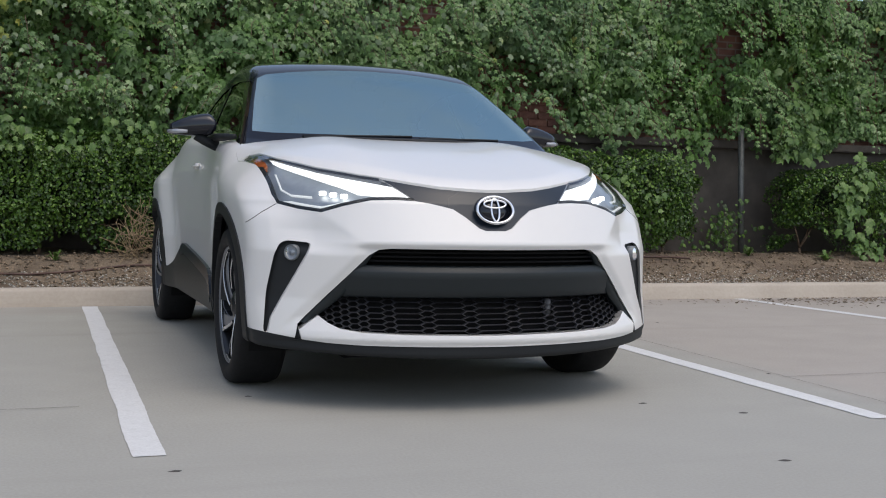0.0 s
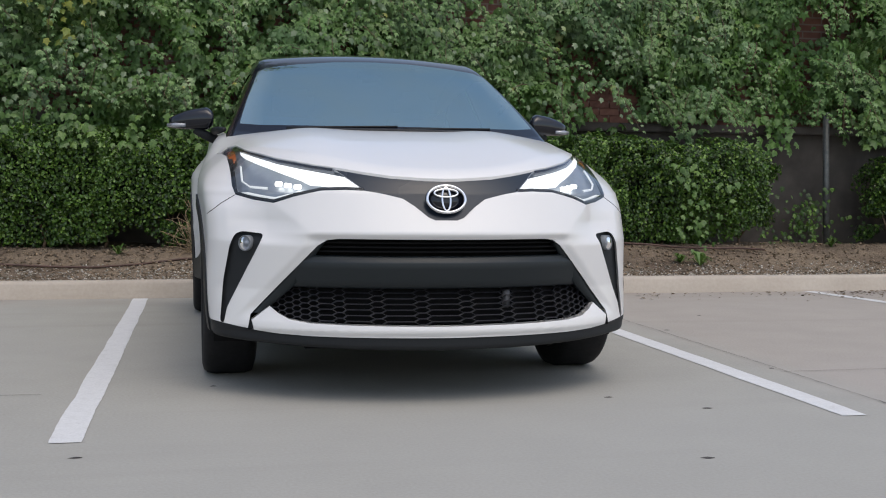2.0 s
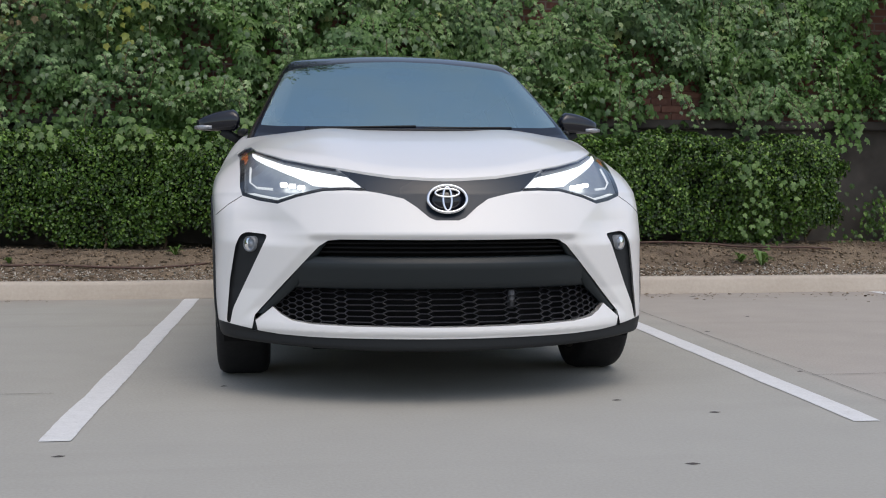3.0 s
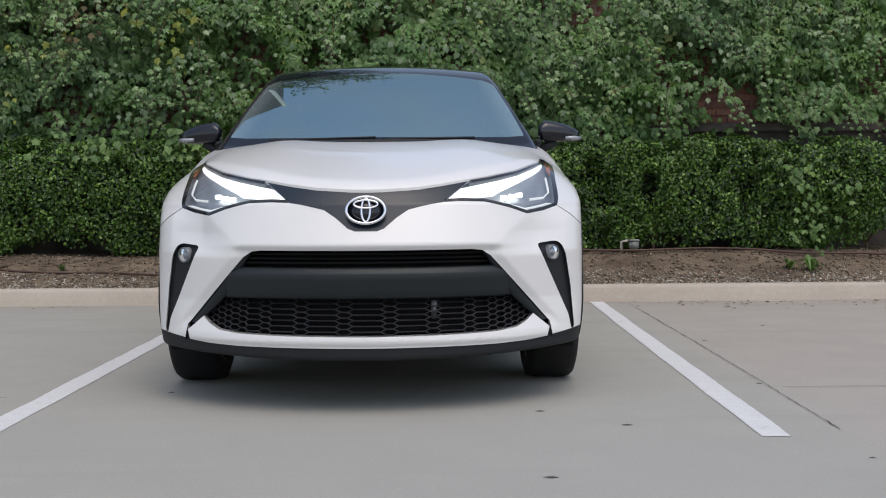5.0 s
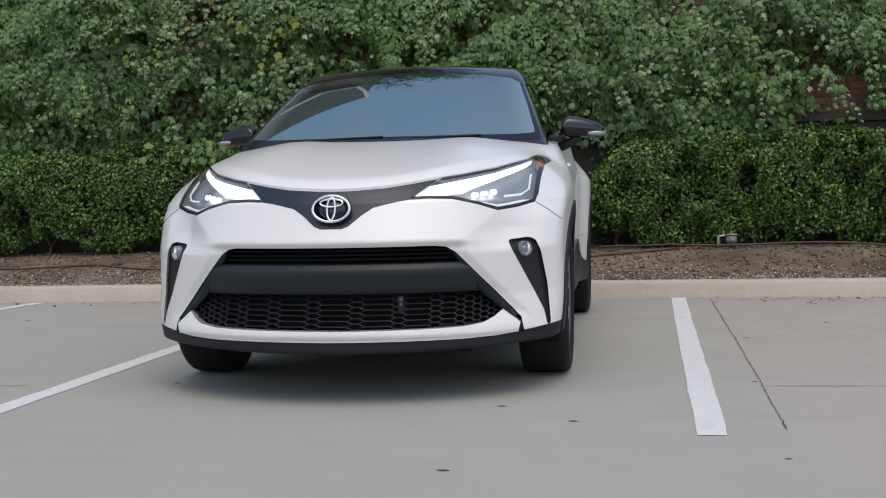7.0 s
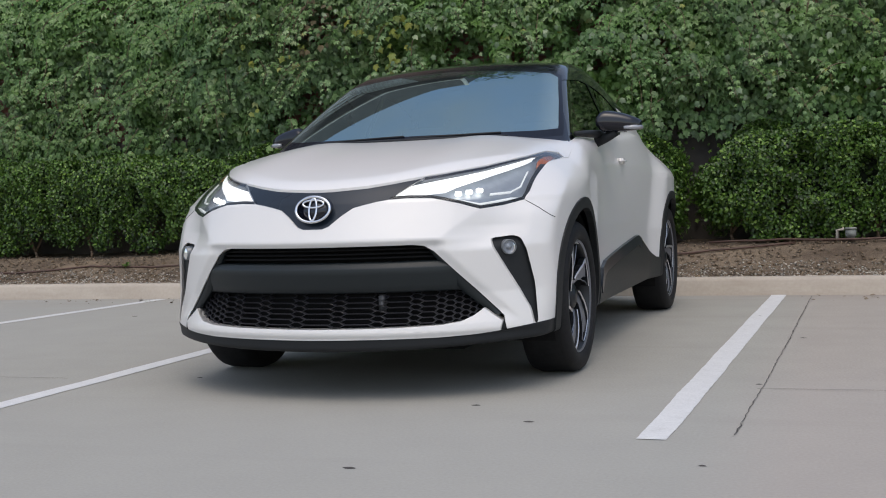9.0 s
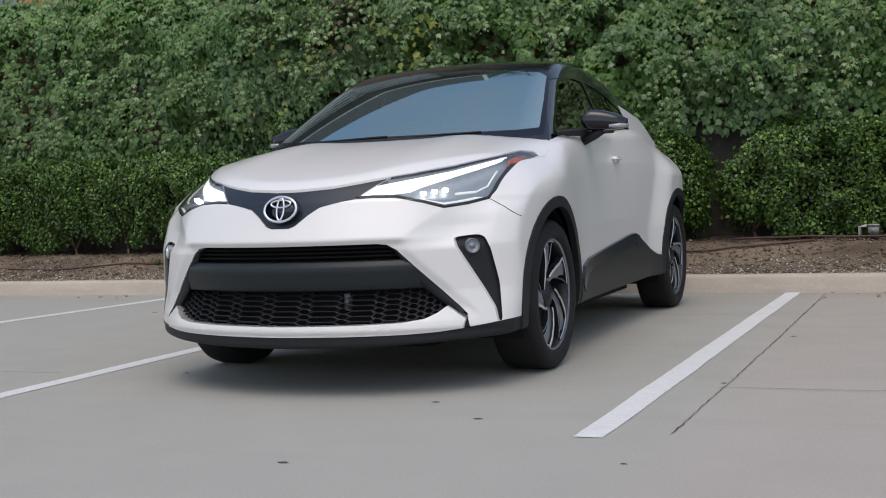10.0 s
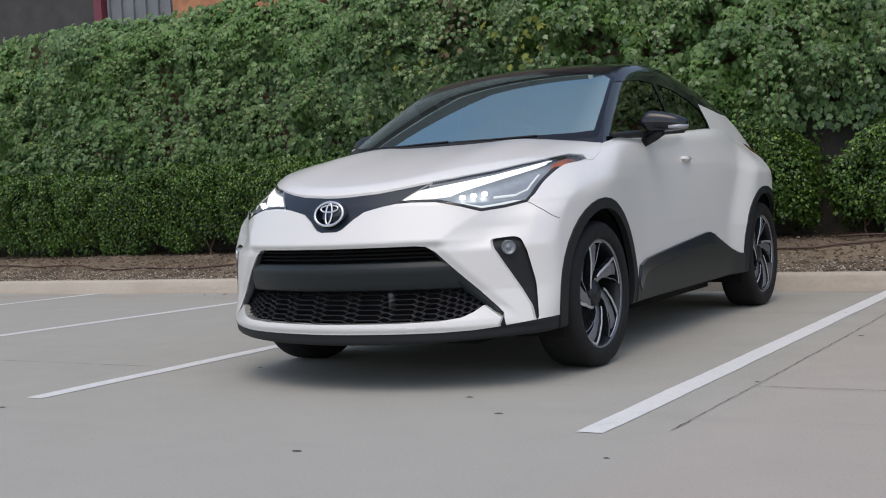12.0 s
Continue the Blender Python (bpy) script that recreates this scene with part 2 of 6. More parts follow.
def leaf_material(name, stops, rough, through, blotch, single=False, gloss=0.4, cool=None):
    """Leaves: a hue for each leaf, drifting over the plant; some light comes through."""
    n = Nodes(name)
    geo = n.tree.nodes.new("ShaderNodeNewGeometry")
    info = n.tree.nodes.new("ShaderNodeObjectInfo")
    c = n.ramp(info.outputs["Random"] if single else geo.outputs["Random Per Island"], stops)
    patch = n.noise(blotch[0], 3)
    c = n.mix(n.ramp(patch, [(0.45, (0, 0, 0)), (0.7, (0.75, 0.75, 0.75))]), c, blotch[1], "MIX")
    if cool:
        c = n.mix(n.ramp(n.noise(cool[0], 3), [(0.48, (0, 0, 0)), (0.66, (0.45, 0.45, 0.45))]), c, cool[1])
    vein = n.noise(60.0, 2)
    c = n.mix(0.25, c, n.ramp(vein, [(0.3, (0.02, 0.035, 0.015)), (0.7, (0.18, 0.23, 0.10))]))
    n.set(Base_Color=c, Roughness=rough, Specular_IOR_Level=gloss)
    tr = n.add("ShaderNodeBsdfTranslucent")
    n.link(c, tr.inputs["Color"])
    m = n.tree.nodes.new("ShaderNodeMixShader")
    m.inputs[0].default_value = through
    n.link(n.bsdf.outputs[0], m.inputs[1])
    n.link(tr.outputs[0], m.inputs[2])
    n.link(m.outputs[0], n.tree.nodes["Material Output"].inputs["Surface"])
    return n.mat


IVY_LEAF = leaf_material("creeper_leaf", [(0.0, (0.014, 0.034, 0.008)), (0.25, (0.060, 0.142, 0.028)), (0.6, (0.130, 0.252, 0.064)), (0.9, (0.25, 0.385, 0.15)), (0.985, (0.33, 0.44, 0.22)), (1.0, (0.36, 0.35, 0.05))], 0.42, 0.18, (0.7, (0.080, 0.205, 0.018)), gloss=0.40, cool=(1.3, (0.14, 0.25, 0.125)))
HEDGE_LEAF = leaf_material("hedge_leaf", [(0.0, (0.007, 0.022, 0.003)), (0.45, (0.028, 0.082, 0.006)), (0.8, (0.078, 0.185, 0.014)), (1.0, (0.25, 0.40, 0.07))], 0.30, 0.20, (1.1, (0.062, 0.150, 0.005)), gloss=0.36)
VINE_LEAF = leaf_material("fresh_vine_leaf", [(0.0, (0.045, 0.10, 0.020)), (0.5, (0.085, 0.18, 0.03)), (1.0, (0.14, 0.24, 0.045))], 0.45, 0.2, (1.6, (0.09, 0.18, 0.03)))
SHOOT_LEAF = leaf_material("shoot_leaf", [(0.0, (0.06, 0.11, 0.05)), (0.4, (0.12, 0.18, 0.09)), (0.9, (0.26, 0.32, 0.20)), (1.0, (0.25, 0.30, 0.12))], 0.36, 0.15, (0.8, (0.13, 0.21, 0.09)), True)
YELLOW_LEAF = leaf_material("yellowing_leaf", [(0.0, (0.14, 0.20, 0.03)), (0.5, (0.24, 0.29, 0.04)), (1.0, (0.40, 0.38, 0.05))], 0.45, 0.25, (1.6, (0.2, 0.26, 0.04)))
DRY_LEAF = leaf_material("dry_brown_leaf", [(0.0, (0.06, 0.035, 0.018)), (0.6, (0.12, 0.075, 0.038)), (1.0, (0.20, 0.14, 0.07))], 0.6, 0.15, (1.6, (0.16, 0.10, 0.05)))
STEM = simple("woody_stem", (0.12, 0.08, 0.05), 0.85, vary=0.4, scale=40)
DRY_STEM = simple("dry_twig", (0.30, 0.22, 0.13), 0.85, vary=0.35, scale=60)
LITTER = simple("dry_leaf_litter", (0.28, 0.205, 0.135), 0.85, vary=0.4, scale=9)
STONE_CHIP = simple("pale_stone_chip", (0.54, 0.49, 0.42), 0.85, vary=0.3, scale=9)
CONCRETE, KERB, LINE, SOIL = concrete_material(), kerb_material(), line_material(), soil_material()
TAR = simple("dark_joint", (0.06, 0.052, 0.048), 0.9, vary=0.4, scale=30)
PLASTER = simple("weathered_grey_wall", (0.070, 0.060, 0.052), 0.9, vary=0.35, scale=4)
METAL = simple("grey_painted_metal", (0.10, 0.105, 0.10), 0.5, 0.3, vary=0.25, scale=25)


def brick_material():
    n = Nodes("red_brick")
    b = n.tree.nodes.new("ShaderNodeTexBrick")
    m = n.add("ShaderNodeMapping", Rotation=(radians(90), 0, 0))
    n.link(n.coord.outputs["Object"], m.inputs["Vector"])
    n.link(m.outputs["Vector"], b.inputs["Vector"])
    for key, v in (("Color1", (0.20, 0.075, 0.05, 1)), ("Color2", (0.14, 0.06, 0.045, 1)), ("Mortar", (0.22, 0.19, 0.16, 1)), ("Scale", 1.0), ("Mortar Size", 0.008), ("Brick Width", 0.2), ("Row Height", 0.068)):
        b.inputs[key].default_value = v
    n.set(Base_Color=n.mix(0.4, b.outputs["Color"], n.ramp(n.noise(8, 5), [(0.3, (0.07, 0.035, 0.03)), (0.7, (0.24, 0.12, 0.085))])), Roughness=0.9)
    n.bump(b.outputs["Fac"], -0.4, 0.008)
    return n.mat


BRICK = brick_material()

# ---- mesh helpers ----


def mesh_object(name, bm, material, parent=None, label="", smooth=True):
    me = bpy.data.meshes.new(name)
    bm.to_mesh(me)
    bm.free()
    for mat in material if isinstance(material, (list, tuple)) else [material]:
        me.materials.append(mat)
    if smooth:
        me.polygons.foreach_set("use_smooth", [True] * len(me.polygons))
    ob = new(name, me)
    if parent is not None:
        ob.parent = parent
    if label:
        ob["label"] = label
    return ob


def part(name, bm, material, parent, label="", smooth=True):
    """Links a bmesh as one mesh object under a thing or a part."""
    return mesh_object(name, bm, material, parent, label, smooth)


def box(bm, lo, hi, bevel=0.0, m=None):
    """A box from corner to corner, with bevelled edges."""
    c, s = [(a + b) / 2 for a, b in zip(lo, hi)], [b - a for a, b in zip(lo, hi)]
    made = bmesh.ops.create_cube(bm, size=1)["verts"]
    bmesh.ops.scale(bm, vec=s, verts=made)
    bmesh.ops.translate(bm, vec=c, verts=made)
    if bevel:
        edges = list({e for v in made for e in v.link_edges})
        out = bmesh.ops.bevel(bm, geom=edges, offset=bevel, segments=2, affect="EDGES")
        made = list({v for f in out["faces"] for v in f.verts} | {v for v in made if v.is_valid})
    if m is not None:
        bmesh.ops.transform(bm, matrix=m, verts=made)
    return made


def tube(bm, points, radius, sides=8, closed=False, squash=1.0, up=None):
    """A round bar along points; radius may be one number or one for each point."""
    pts = [Vector(p) for p in points]
    rings, n = [], len(pts)
    for k, p in enumerate(pts):
        a, b = (pts[k - 1], pts[(k + 1) % n]) if closed else (pts[max(k - 1, 0)], pts[min(k + 1, n - 1)])
        d = (b - a).normalized()
        u = d.cross(Vector(up) if up else Vector((0, 0, 1)) if abs(d.z) < 0.9 else Vector((0, 1, 0))).normalized()
        w = d.cross(u)
        r = radius[k] if isinstance(radius, (list, tuple)) else radius
        rings.append([bm.verts.new(p + r * (math.cos(t) * u + squash * math.sin(t) * w)) for t in (2 * math.pi * i / sides for i in range(sides))])
    for k in range(n if closed else n - 1):
        r0, r1 = rings[k], rings[(k + 1) % n]
        for i in range(sides):
            bm.faces.new((r0[i], r0[(i + 1) % sides], r1[(i + 1) % sides], r1[i]))
    if not closed:
        bm.faces.new(rings[0][::-1])
        bm.faces.new(rings[-1])


def lathe(bm, profile, steps=64, axis=0):
    """Turns (radius, along) pairs round the x axis."""
    rings = []
    for k in range(steps):
        t = 2 * math.pi * k / steps
        rings.append([bm.verts.new((a, r * math.cos(t), r * math.sin(t))) for r, a in profile])
    for k in range(steps):
        r0, r1 = rings[k], rings[(k + 1) % steps]
        for i in range(len(profile) - 1):
            bm.faces.new((r0[i], r0[i + 1], r1[i + 1], r1[i]))


def cloud(name, template, faces, places, normals, sizes, spin, material, label, category, droop=None):
    """One mesh of many small pieces: a template turned to each normal, at each place."""
    n, k = len(places), len(template)
    nz = normals / np.linalg.norm(normals, axis=1, keepdims=True)
    up = np.tile([0.0, 0.0, -1.0], (n, 1)) + spin
    tx = np.cross(up, nz)
    tx /= np.linalg.norm(tx, axis=1, keepdims=True) + 1e-9
    ty = np.cross(nz, tx)
    t = np.asarray(template, float)
    v = places[:, None, :] + sizes[:, None, None] * (t[None, :, 0:1] * tx[:, None] + t[None, :, 1:2] * ty[:, None] + t[None, :, 2:3] * nz[:, None])
    f = (np.asarray(faces)[None] + (np.arange(n) * k)[:, None, None]).reshape(-1, len(faces[0]))
    me = bpy.data.meshes.new(name)
    w = f.shape[1]
    me.vertices.add(n * k)
    me.vertices.foreach_set("co", v.ravel())
    me.loops.add(f.size)
    me.loops.foreach_set("vertex_index", f.ravel().astype(np.int32))
    me.polygons.add(len(f))
    me.polygons.foreach_set("loop_start", np.arange(0, f.size, w, dtype=np.int32))
    me.polygons.foreach_set("use_smooth", np.ones(len(f), bool))
    me.update(calc_edges=True)
    me.materials.append(material)
    return tagged(new(name, me), label, category, kind="stuff")


def value_noise(x, y, scale, seed):
    """Smooth noise in -1..1 on numpy arrays."""
    rng = np.random.default_rng(seed)
    g = rng.uniform(-1, 1, (64, 64))
    u, v = x / scale + 1000.37, y / scale + 1000.71
    i, j = np.floor(u).astype(int), np.floor(v).astype(int)
    a, b = u - i, v - j
    a, b = a * a * (3 - 2 * a), b * b * (3 - 2 * b)
    q = lambda p, r: g[p % 64, r % 64]
    return (q(i, j) * (1 - a) + q(i + 1, j) * a) * (1 - b) + (q(i, j + 1) * (1 - a) + q(i + 1, j + 1) * a) * b


# ---- ground, kerb and planting bed ----
KERB_Y, KERB_H = 3.55, 0.125
bm = bmesh.new()
bmesh.ops.create_grid(bm, x_segments=40, y_segments=40, size=250)
ground = tagged(mesh_object("ground", bm, CONCRETE), "pale worn concrete parking lot surface", "ground", kind="structure")

bm = bmesh.new()
prof = [(0.0, 0.0), (0.03, 0.10), (0.045, 0.125), (0.07, KERB_H), (0.13, KERB_H + 0.002), (0.145, 0.125), (0.15, 0.0)]
xs = [-40 + 0.5 * k for k in range(141)]
rows = [[bm.verts.new((x, KERB_Y + a + 0.006 * noise.noise((x * 0.7, a, 0)), b + 0.004 * noise.noise((x * 1.3, 3, b)))) for a, b in prof] for x in xs]
for r0, r1 in zip(rows, rows[1:]):
    for i in range(len(prof) - 1):
        bm.faces.new((r0[i], r0[i + 1], r1[i + 1], r1[i])).normal_flip()
kerb = tagged(mesh_object("kerb", bm, KERB), "pale concrete kerb at the edge of the bed", "kerb", kind="structure")

bm = bmesh.new()


def bed_height(x, y):
    s = min(1.0, max(0.0, (y - 3.70) / 1.2))
    return 0.110 + 0.20 * s * s * (3 - 2 * s) + 0.03 * noise.noise((x * 0.8, y * 1.1, 2)) * min(1, (y - 3.63) * 3) + 0.012 * noise.noise((x * 5, y * 5, 7))


nx, ny = 300, 26
grid = [[bm.verts.new((-18 + 30 * i / nx, 3.695 + 2.4 * j / ny, bed_height(-18 + 30 * i / nx, 3.695 + 2.4 * j / ny))) for j in range(ny + 1)] for i in range(nx + 1)]
for i in range(nx):
    for j in range(ny):
        bm.faces.new((grid[i][j], grid[i + 1][j], grid[i + 1][j + 1], grid[i][j + 1]))
bed = tagged(mesh_object("planting_bed", bm, SOIL), "bare brown soil bed with mulch and litter", "soil", kind="structure")


def litter(name, count, size, material, label, category, ymax, seed, flat=1.0):
    r = np.random.default_rng(seed)
    x, y = r.uniform(-12, 9, count), 3.73 + (ymax - 3.73) * r.beta(1.1, 1.7, count)
    z = np.array([bed_height(a, b) for a, b in zip(x, y)]) + size * 0.25
    nrm = np.stack([r.normal(0, 0.5, count), r.normal(-0.1, 0.5, count), np.ones(count)], 1)
    t = [(-0.5, -0.3, 0), (0.1, -0.45, 0.12), (0.5, 0.0, 0.02), (0.15, 0.4, 0.16), (-0.4, 0.3, 0.05), (0.0, 0.0, -0.22)]
    f = [(0, 1, 5), (1, 2, 5), (2, 3, 5), (3, 4, 5), (4, 0, 5), (0, 4, 3), (0, 3, 2), (0, 2, 1)]
    t = [(a, b, c * flat) for a, b, c in t]
    return cloud(name, t, f, np.stack([x, y, z], 1), nrm, size * r.uniform(0.4, 1.3, count), r.normal(0, 1, (count, 3)), material, label, category)


litter("leaf_litter", 9000, 0.030, LITTER, "dry brown leaves scattered over the soil bed", "leaves", 5.2, 11, 0.3)
litter("stone_chips", 9000, 0.019, STONE_CHIP, "pale stone chips lying on the soil bed", "stones", 4.3, 12)


def painted_line(near, far, seed, label):
    """A painted bay line with slightly ragged edges, from one end to the other."""
    r = random.Random(seed)
    bm = bmesh.new()
    n = max(2, int((far[1] - near[1]) / 0.04))
    ragged = [[r.uniform(-0.004, 0.004) for _ in range(n // 7 + 2)] for _ in range(2)]
    prev = None
    for k in range(n + 1):
        x, y = near[0] + (far[0] - near[0]) * k / n, near[1] + (far[1] - near[1]) * k / n
        i, s = k // 7, k % 7 / 7
        ja, jb = (q[i] * (1 - s) + q[i + 1] * s + r.uniform(-0.0015, 0.0015) for q in ragged)
        a, b = x - 0.052 + ja, x + 0.052 + jb
        row = (bm.verts.new((a, y, 0.0025)), bm.verts.new((b, y, 0.0025)))
        if prev:
            bm.faces.new((prev[0], prev[1], row[1], row[0]))
        prev = row
    ob = mesh_object("bay_line", bm, LINE, smooth=False)
    return tagged(ob, label, "road marking", "bay lines", kind="structure")


for k, (near, far) in enumerate((((-6.9, -1.4), (-6.13, 3.5)), ((-4.13, -1.4), (-3.49, 3.5)), ((-1.333, -1.40), (-1.255, 3.53)), ((1.404, -1.408), (1.514, 3.55)), ((4.45, -1.2), (3.995, 3.53)))):
    painted_line(near, far, 20 + k, "worn white parking bay line on the concrete")


def crack(points, width, name, label, seed):
    """A thin meandering dark joint in the concrete."""
    r = random.Random(seed)
    bm = bmesh.new()
    prev = None
    for (x0, y0), (x1, y1) in zip(points, points[1:]):
        d = math.hypot(x1 - x0, y1 - y0)
        n = max(2, int(d / 0.05))
        ox, oy = (y1 - y0) / d, -(x1 - x0) / d
        for k in range(n):
            s = k / n
            j, w = r.uniform(-0.004, 0.004), width * r.uniform(0.3, 1.3)
            x, y = x0 + (x1 - x0) * s + ox * j, y0 + (y1 - y0) * s + oy * j
            row = (bm.verts.new((x - ox * w / 2, y - oy * w / 2, 0.004)), bm.verts.new((x + ox * w / 2, y + oy * w / 2, 0.004)))
            if prev:
                bm.faces.new((prev[0], prev[1], row[1], row[0]))
            prev = row
    return tagged(mesh_object(name, bm, TAR, smooth=False), label, "crack", kind="structure")


crack([(1.738, 3.45), (1.728, 2.6), (1.714, 1.7), (1.705, 0.95), (1.690, 0.3), (1.682, -0.3), (1.668, -0.75), (1.657, -1.36)], 0.0045, "joint_crack", "dark crack along a joint in the concrete", 3)
crack([(-9.0, -0.46), (-5.0, -0.47), (-1.45, -0.485)], 0.005, "joint_seam", "faint seam across the concrete", 4)
crack([(1.66, -0.41), (4.0, -0.36), (9.0, -0.30)], 0.005, "joint_seam", "faint seam across the concrete", 6)


def spot(x, y, size, seed):
    """A small dark lump of tar or trodden dirt on the concrete."""
    r = random.Random(seed)
    bm = bmesh.new()
    top = bm.verts.new((x, y, 0.004))
    ring = [bm.verts.new((x + size * r.uniform(0.6, 1.1) * math.cos(t), y + 0.6 * size * r.uniform(0.6, 1.1) * math.sin(t), 0.001)) for t in (math.pi * 2 * k / 9 for k in range(9))]
    for k in range(9):
        bm.faces.new((ring[k], ring[(k + 1) % 9], top))
    return tagged(mesh_object("tar_spot", bm, TAR), "small dark tar spot on the concrete", "stain", "tar spots")


for k, (x, y, s) in enumerate(((0.583, -1.947, 0.026), (0.655, -0.894, 0.022), (0.936, -1.177, 0.026), (-0.847, -0.382, 0.02), (-1.28, -1.615, 0.024), (1.605, -1.739, 0.016), (1.769, 1.176, 0.02), (1.658, -0.295, 0.018), (2.44, 3.3, 0.03), (1.48, 2.2, 0.02), (2.3, 1.9, 0.018), (-2.9, 2.2, 0.03))):
    spot(x, y, s, 40 + k)


def debris(count, x0, x1, y0, y1, seed):
    """Dark dirt and leaf crumbs washed against the kerb."""
    r = np.random.default_rng(seed)
    x, y = r.normal((x0 + x1) / 2, (x1 - x0) / 4, count), y1 - np.abs(r.normal(0, (y1 - y0) / 2, count))
    t = [(-0.5, -0.3, 0), (0.1, -0.45, 0.08), (0.5, 0.0, 0.02), (0.15, 0.4, 0.1), (-0.4, 0.3, 0.05)]
    nrm = np.stack([r.normal(0, 0.2, count), r.normal(0, 0.2, count), np.ones(count)], 1)
    return cloud("kerb_debris", t, [(0, 1, 2), (0, 2, 3), (0, 3, 4)], np.stack([x, y, np.full(count, 0.006)], 1), nrm, r.uniform(0.008, 0.035, count), r.normal(0, 1, (count, 3)), SOIL, "dark dirt and leaf crumbs along the kerb", "debris")


debris(700, 3.4, 6.6, 2.9, 3.5, 31)
debris(60, 1.7, 3.0, 3.0, 3.5, 32)
debris(60, -5.0, -2.2, 3.1, 3.5, 33)

# ---- wall, ledge, post and the building behind ----
WALL_Y = 5.55
bm = bmesh.new()
box(bm, (-26, WALL_Y, 1.44), (14, WALL_Y + 0.3, 2.98))
wall_upper = tagged(mesh_object("wall_upper", bm, BRICK, smooth=False), "red brick wall overgrown with creeper", "wall", kind="structure")
bm = bmesh.new()
box(bm, (-26, WALL_Y - 0.06, 0.0), (14, WALL_Y + 0.3, 1.36))
box(bm, (-26, WALL_Y - 0.14, 1.36), (14, WALL_Y + 0.3, 1.44), 0.01)
tagged(mesh_object("wall_lower", bm, PLASTER, smooth=False), "dark grey weathered lower wall with a ledge", "wall", kind="structure")
bm = bmesh.new()
tube(bm, [(5.14, 5.25, 0.2), (5.10, 5.25, 1.55)], 0.03, 12)
tube(bm, [(5.10, 5.25, 1.54), (5.10, 5.25, 1.57)], 0.036, 12)
tagged(mesh_object("fence_post", bm, METAL), "grey metal post standing before the wall", "post")



def brick_pieces():
    """Single bricks, slightly proud, where the creeper leaves the wall bare."""
    n = Nodes("loose_red_brick")
    info = n.tree.nodes.new("ShaderNodeObjectInfo")
    c = n.ramp(info.outputs["Random"], [(0.0, (0.13, 0.055, 0.042)), (0.5, (0.20, 0.08, 0.055)), (1.0, (0.25, 0.11, 0.075))])
    n.set(Base_Color=n.mix(0.35, c, n.ramp(n.noise(30, 5), [(0.3, (0.07, 0.035, 0.03)), (0.7, (0.26, 0.14, 0.1))])), Roughness=0.9)
    bm = bmesh.new()
    box(bm, (-0.095, -0.012, -0.028), (0.095, 0.02, 0.028), 0.003)
    first = None
    for row in range(11):
        for k in range(7):
            x, z = 2.30 + 0.2 * k + (0.1 if row % 2 else 0.0), 1.475 + 0.068 * row
            if first is None:
                first = part("brick", bm, n.mat, wall_upper, "", False)
                ob = first
            else:
                ob = new("brick", first.data)
                ob.parent = wall_upper
            ob.matrix_basis = pose(x + random.uniform(-0.003, 0.003), WALL_Y - random.uniform(0.0, 0.004), z, 0, random.uniform(-0.6, 0.6), 0)


brick_pieces()
FACADE_DARK = simple("dark_grey_facade", (0.055, 0.05, 0.048), 0.8, vary=0.2, scale=3)
FACADE_GREY = simple("grey_metal_siding", (0.17, 0.18, 0.19), 0.6, vary=0.12, scale=3)
FACADE_RED = simple("dull_red_trim", (0.16, 0.035, 0.05), 0.6)
FACADE_ORANGE = simple("orange_brick_pier", (0.42, 0.19, 0.10), 0.85, vary=0.25, scale=6)
FACADE_PALE = simple("pale_grey_metal", (0.58, 0.58, 0.58), 0.6, vary=0.1, scale=3)
SOFFIT = simple("dark_roof_fascia", (0.055, 0.055, 0.058), 0.7, vary=0.2, scale=4)


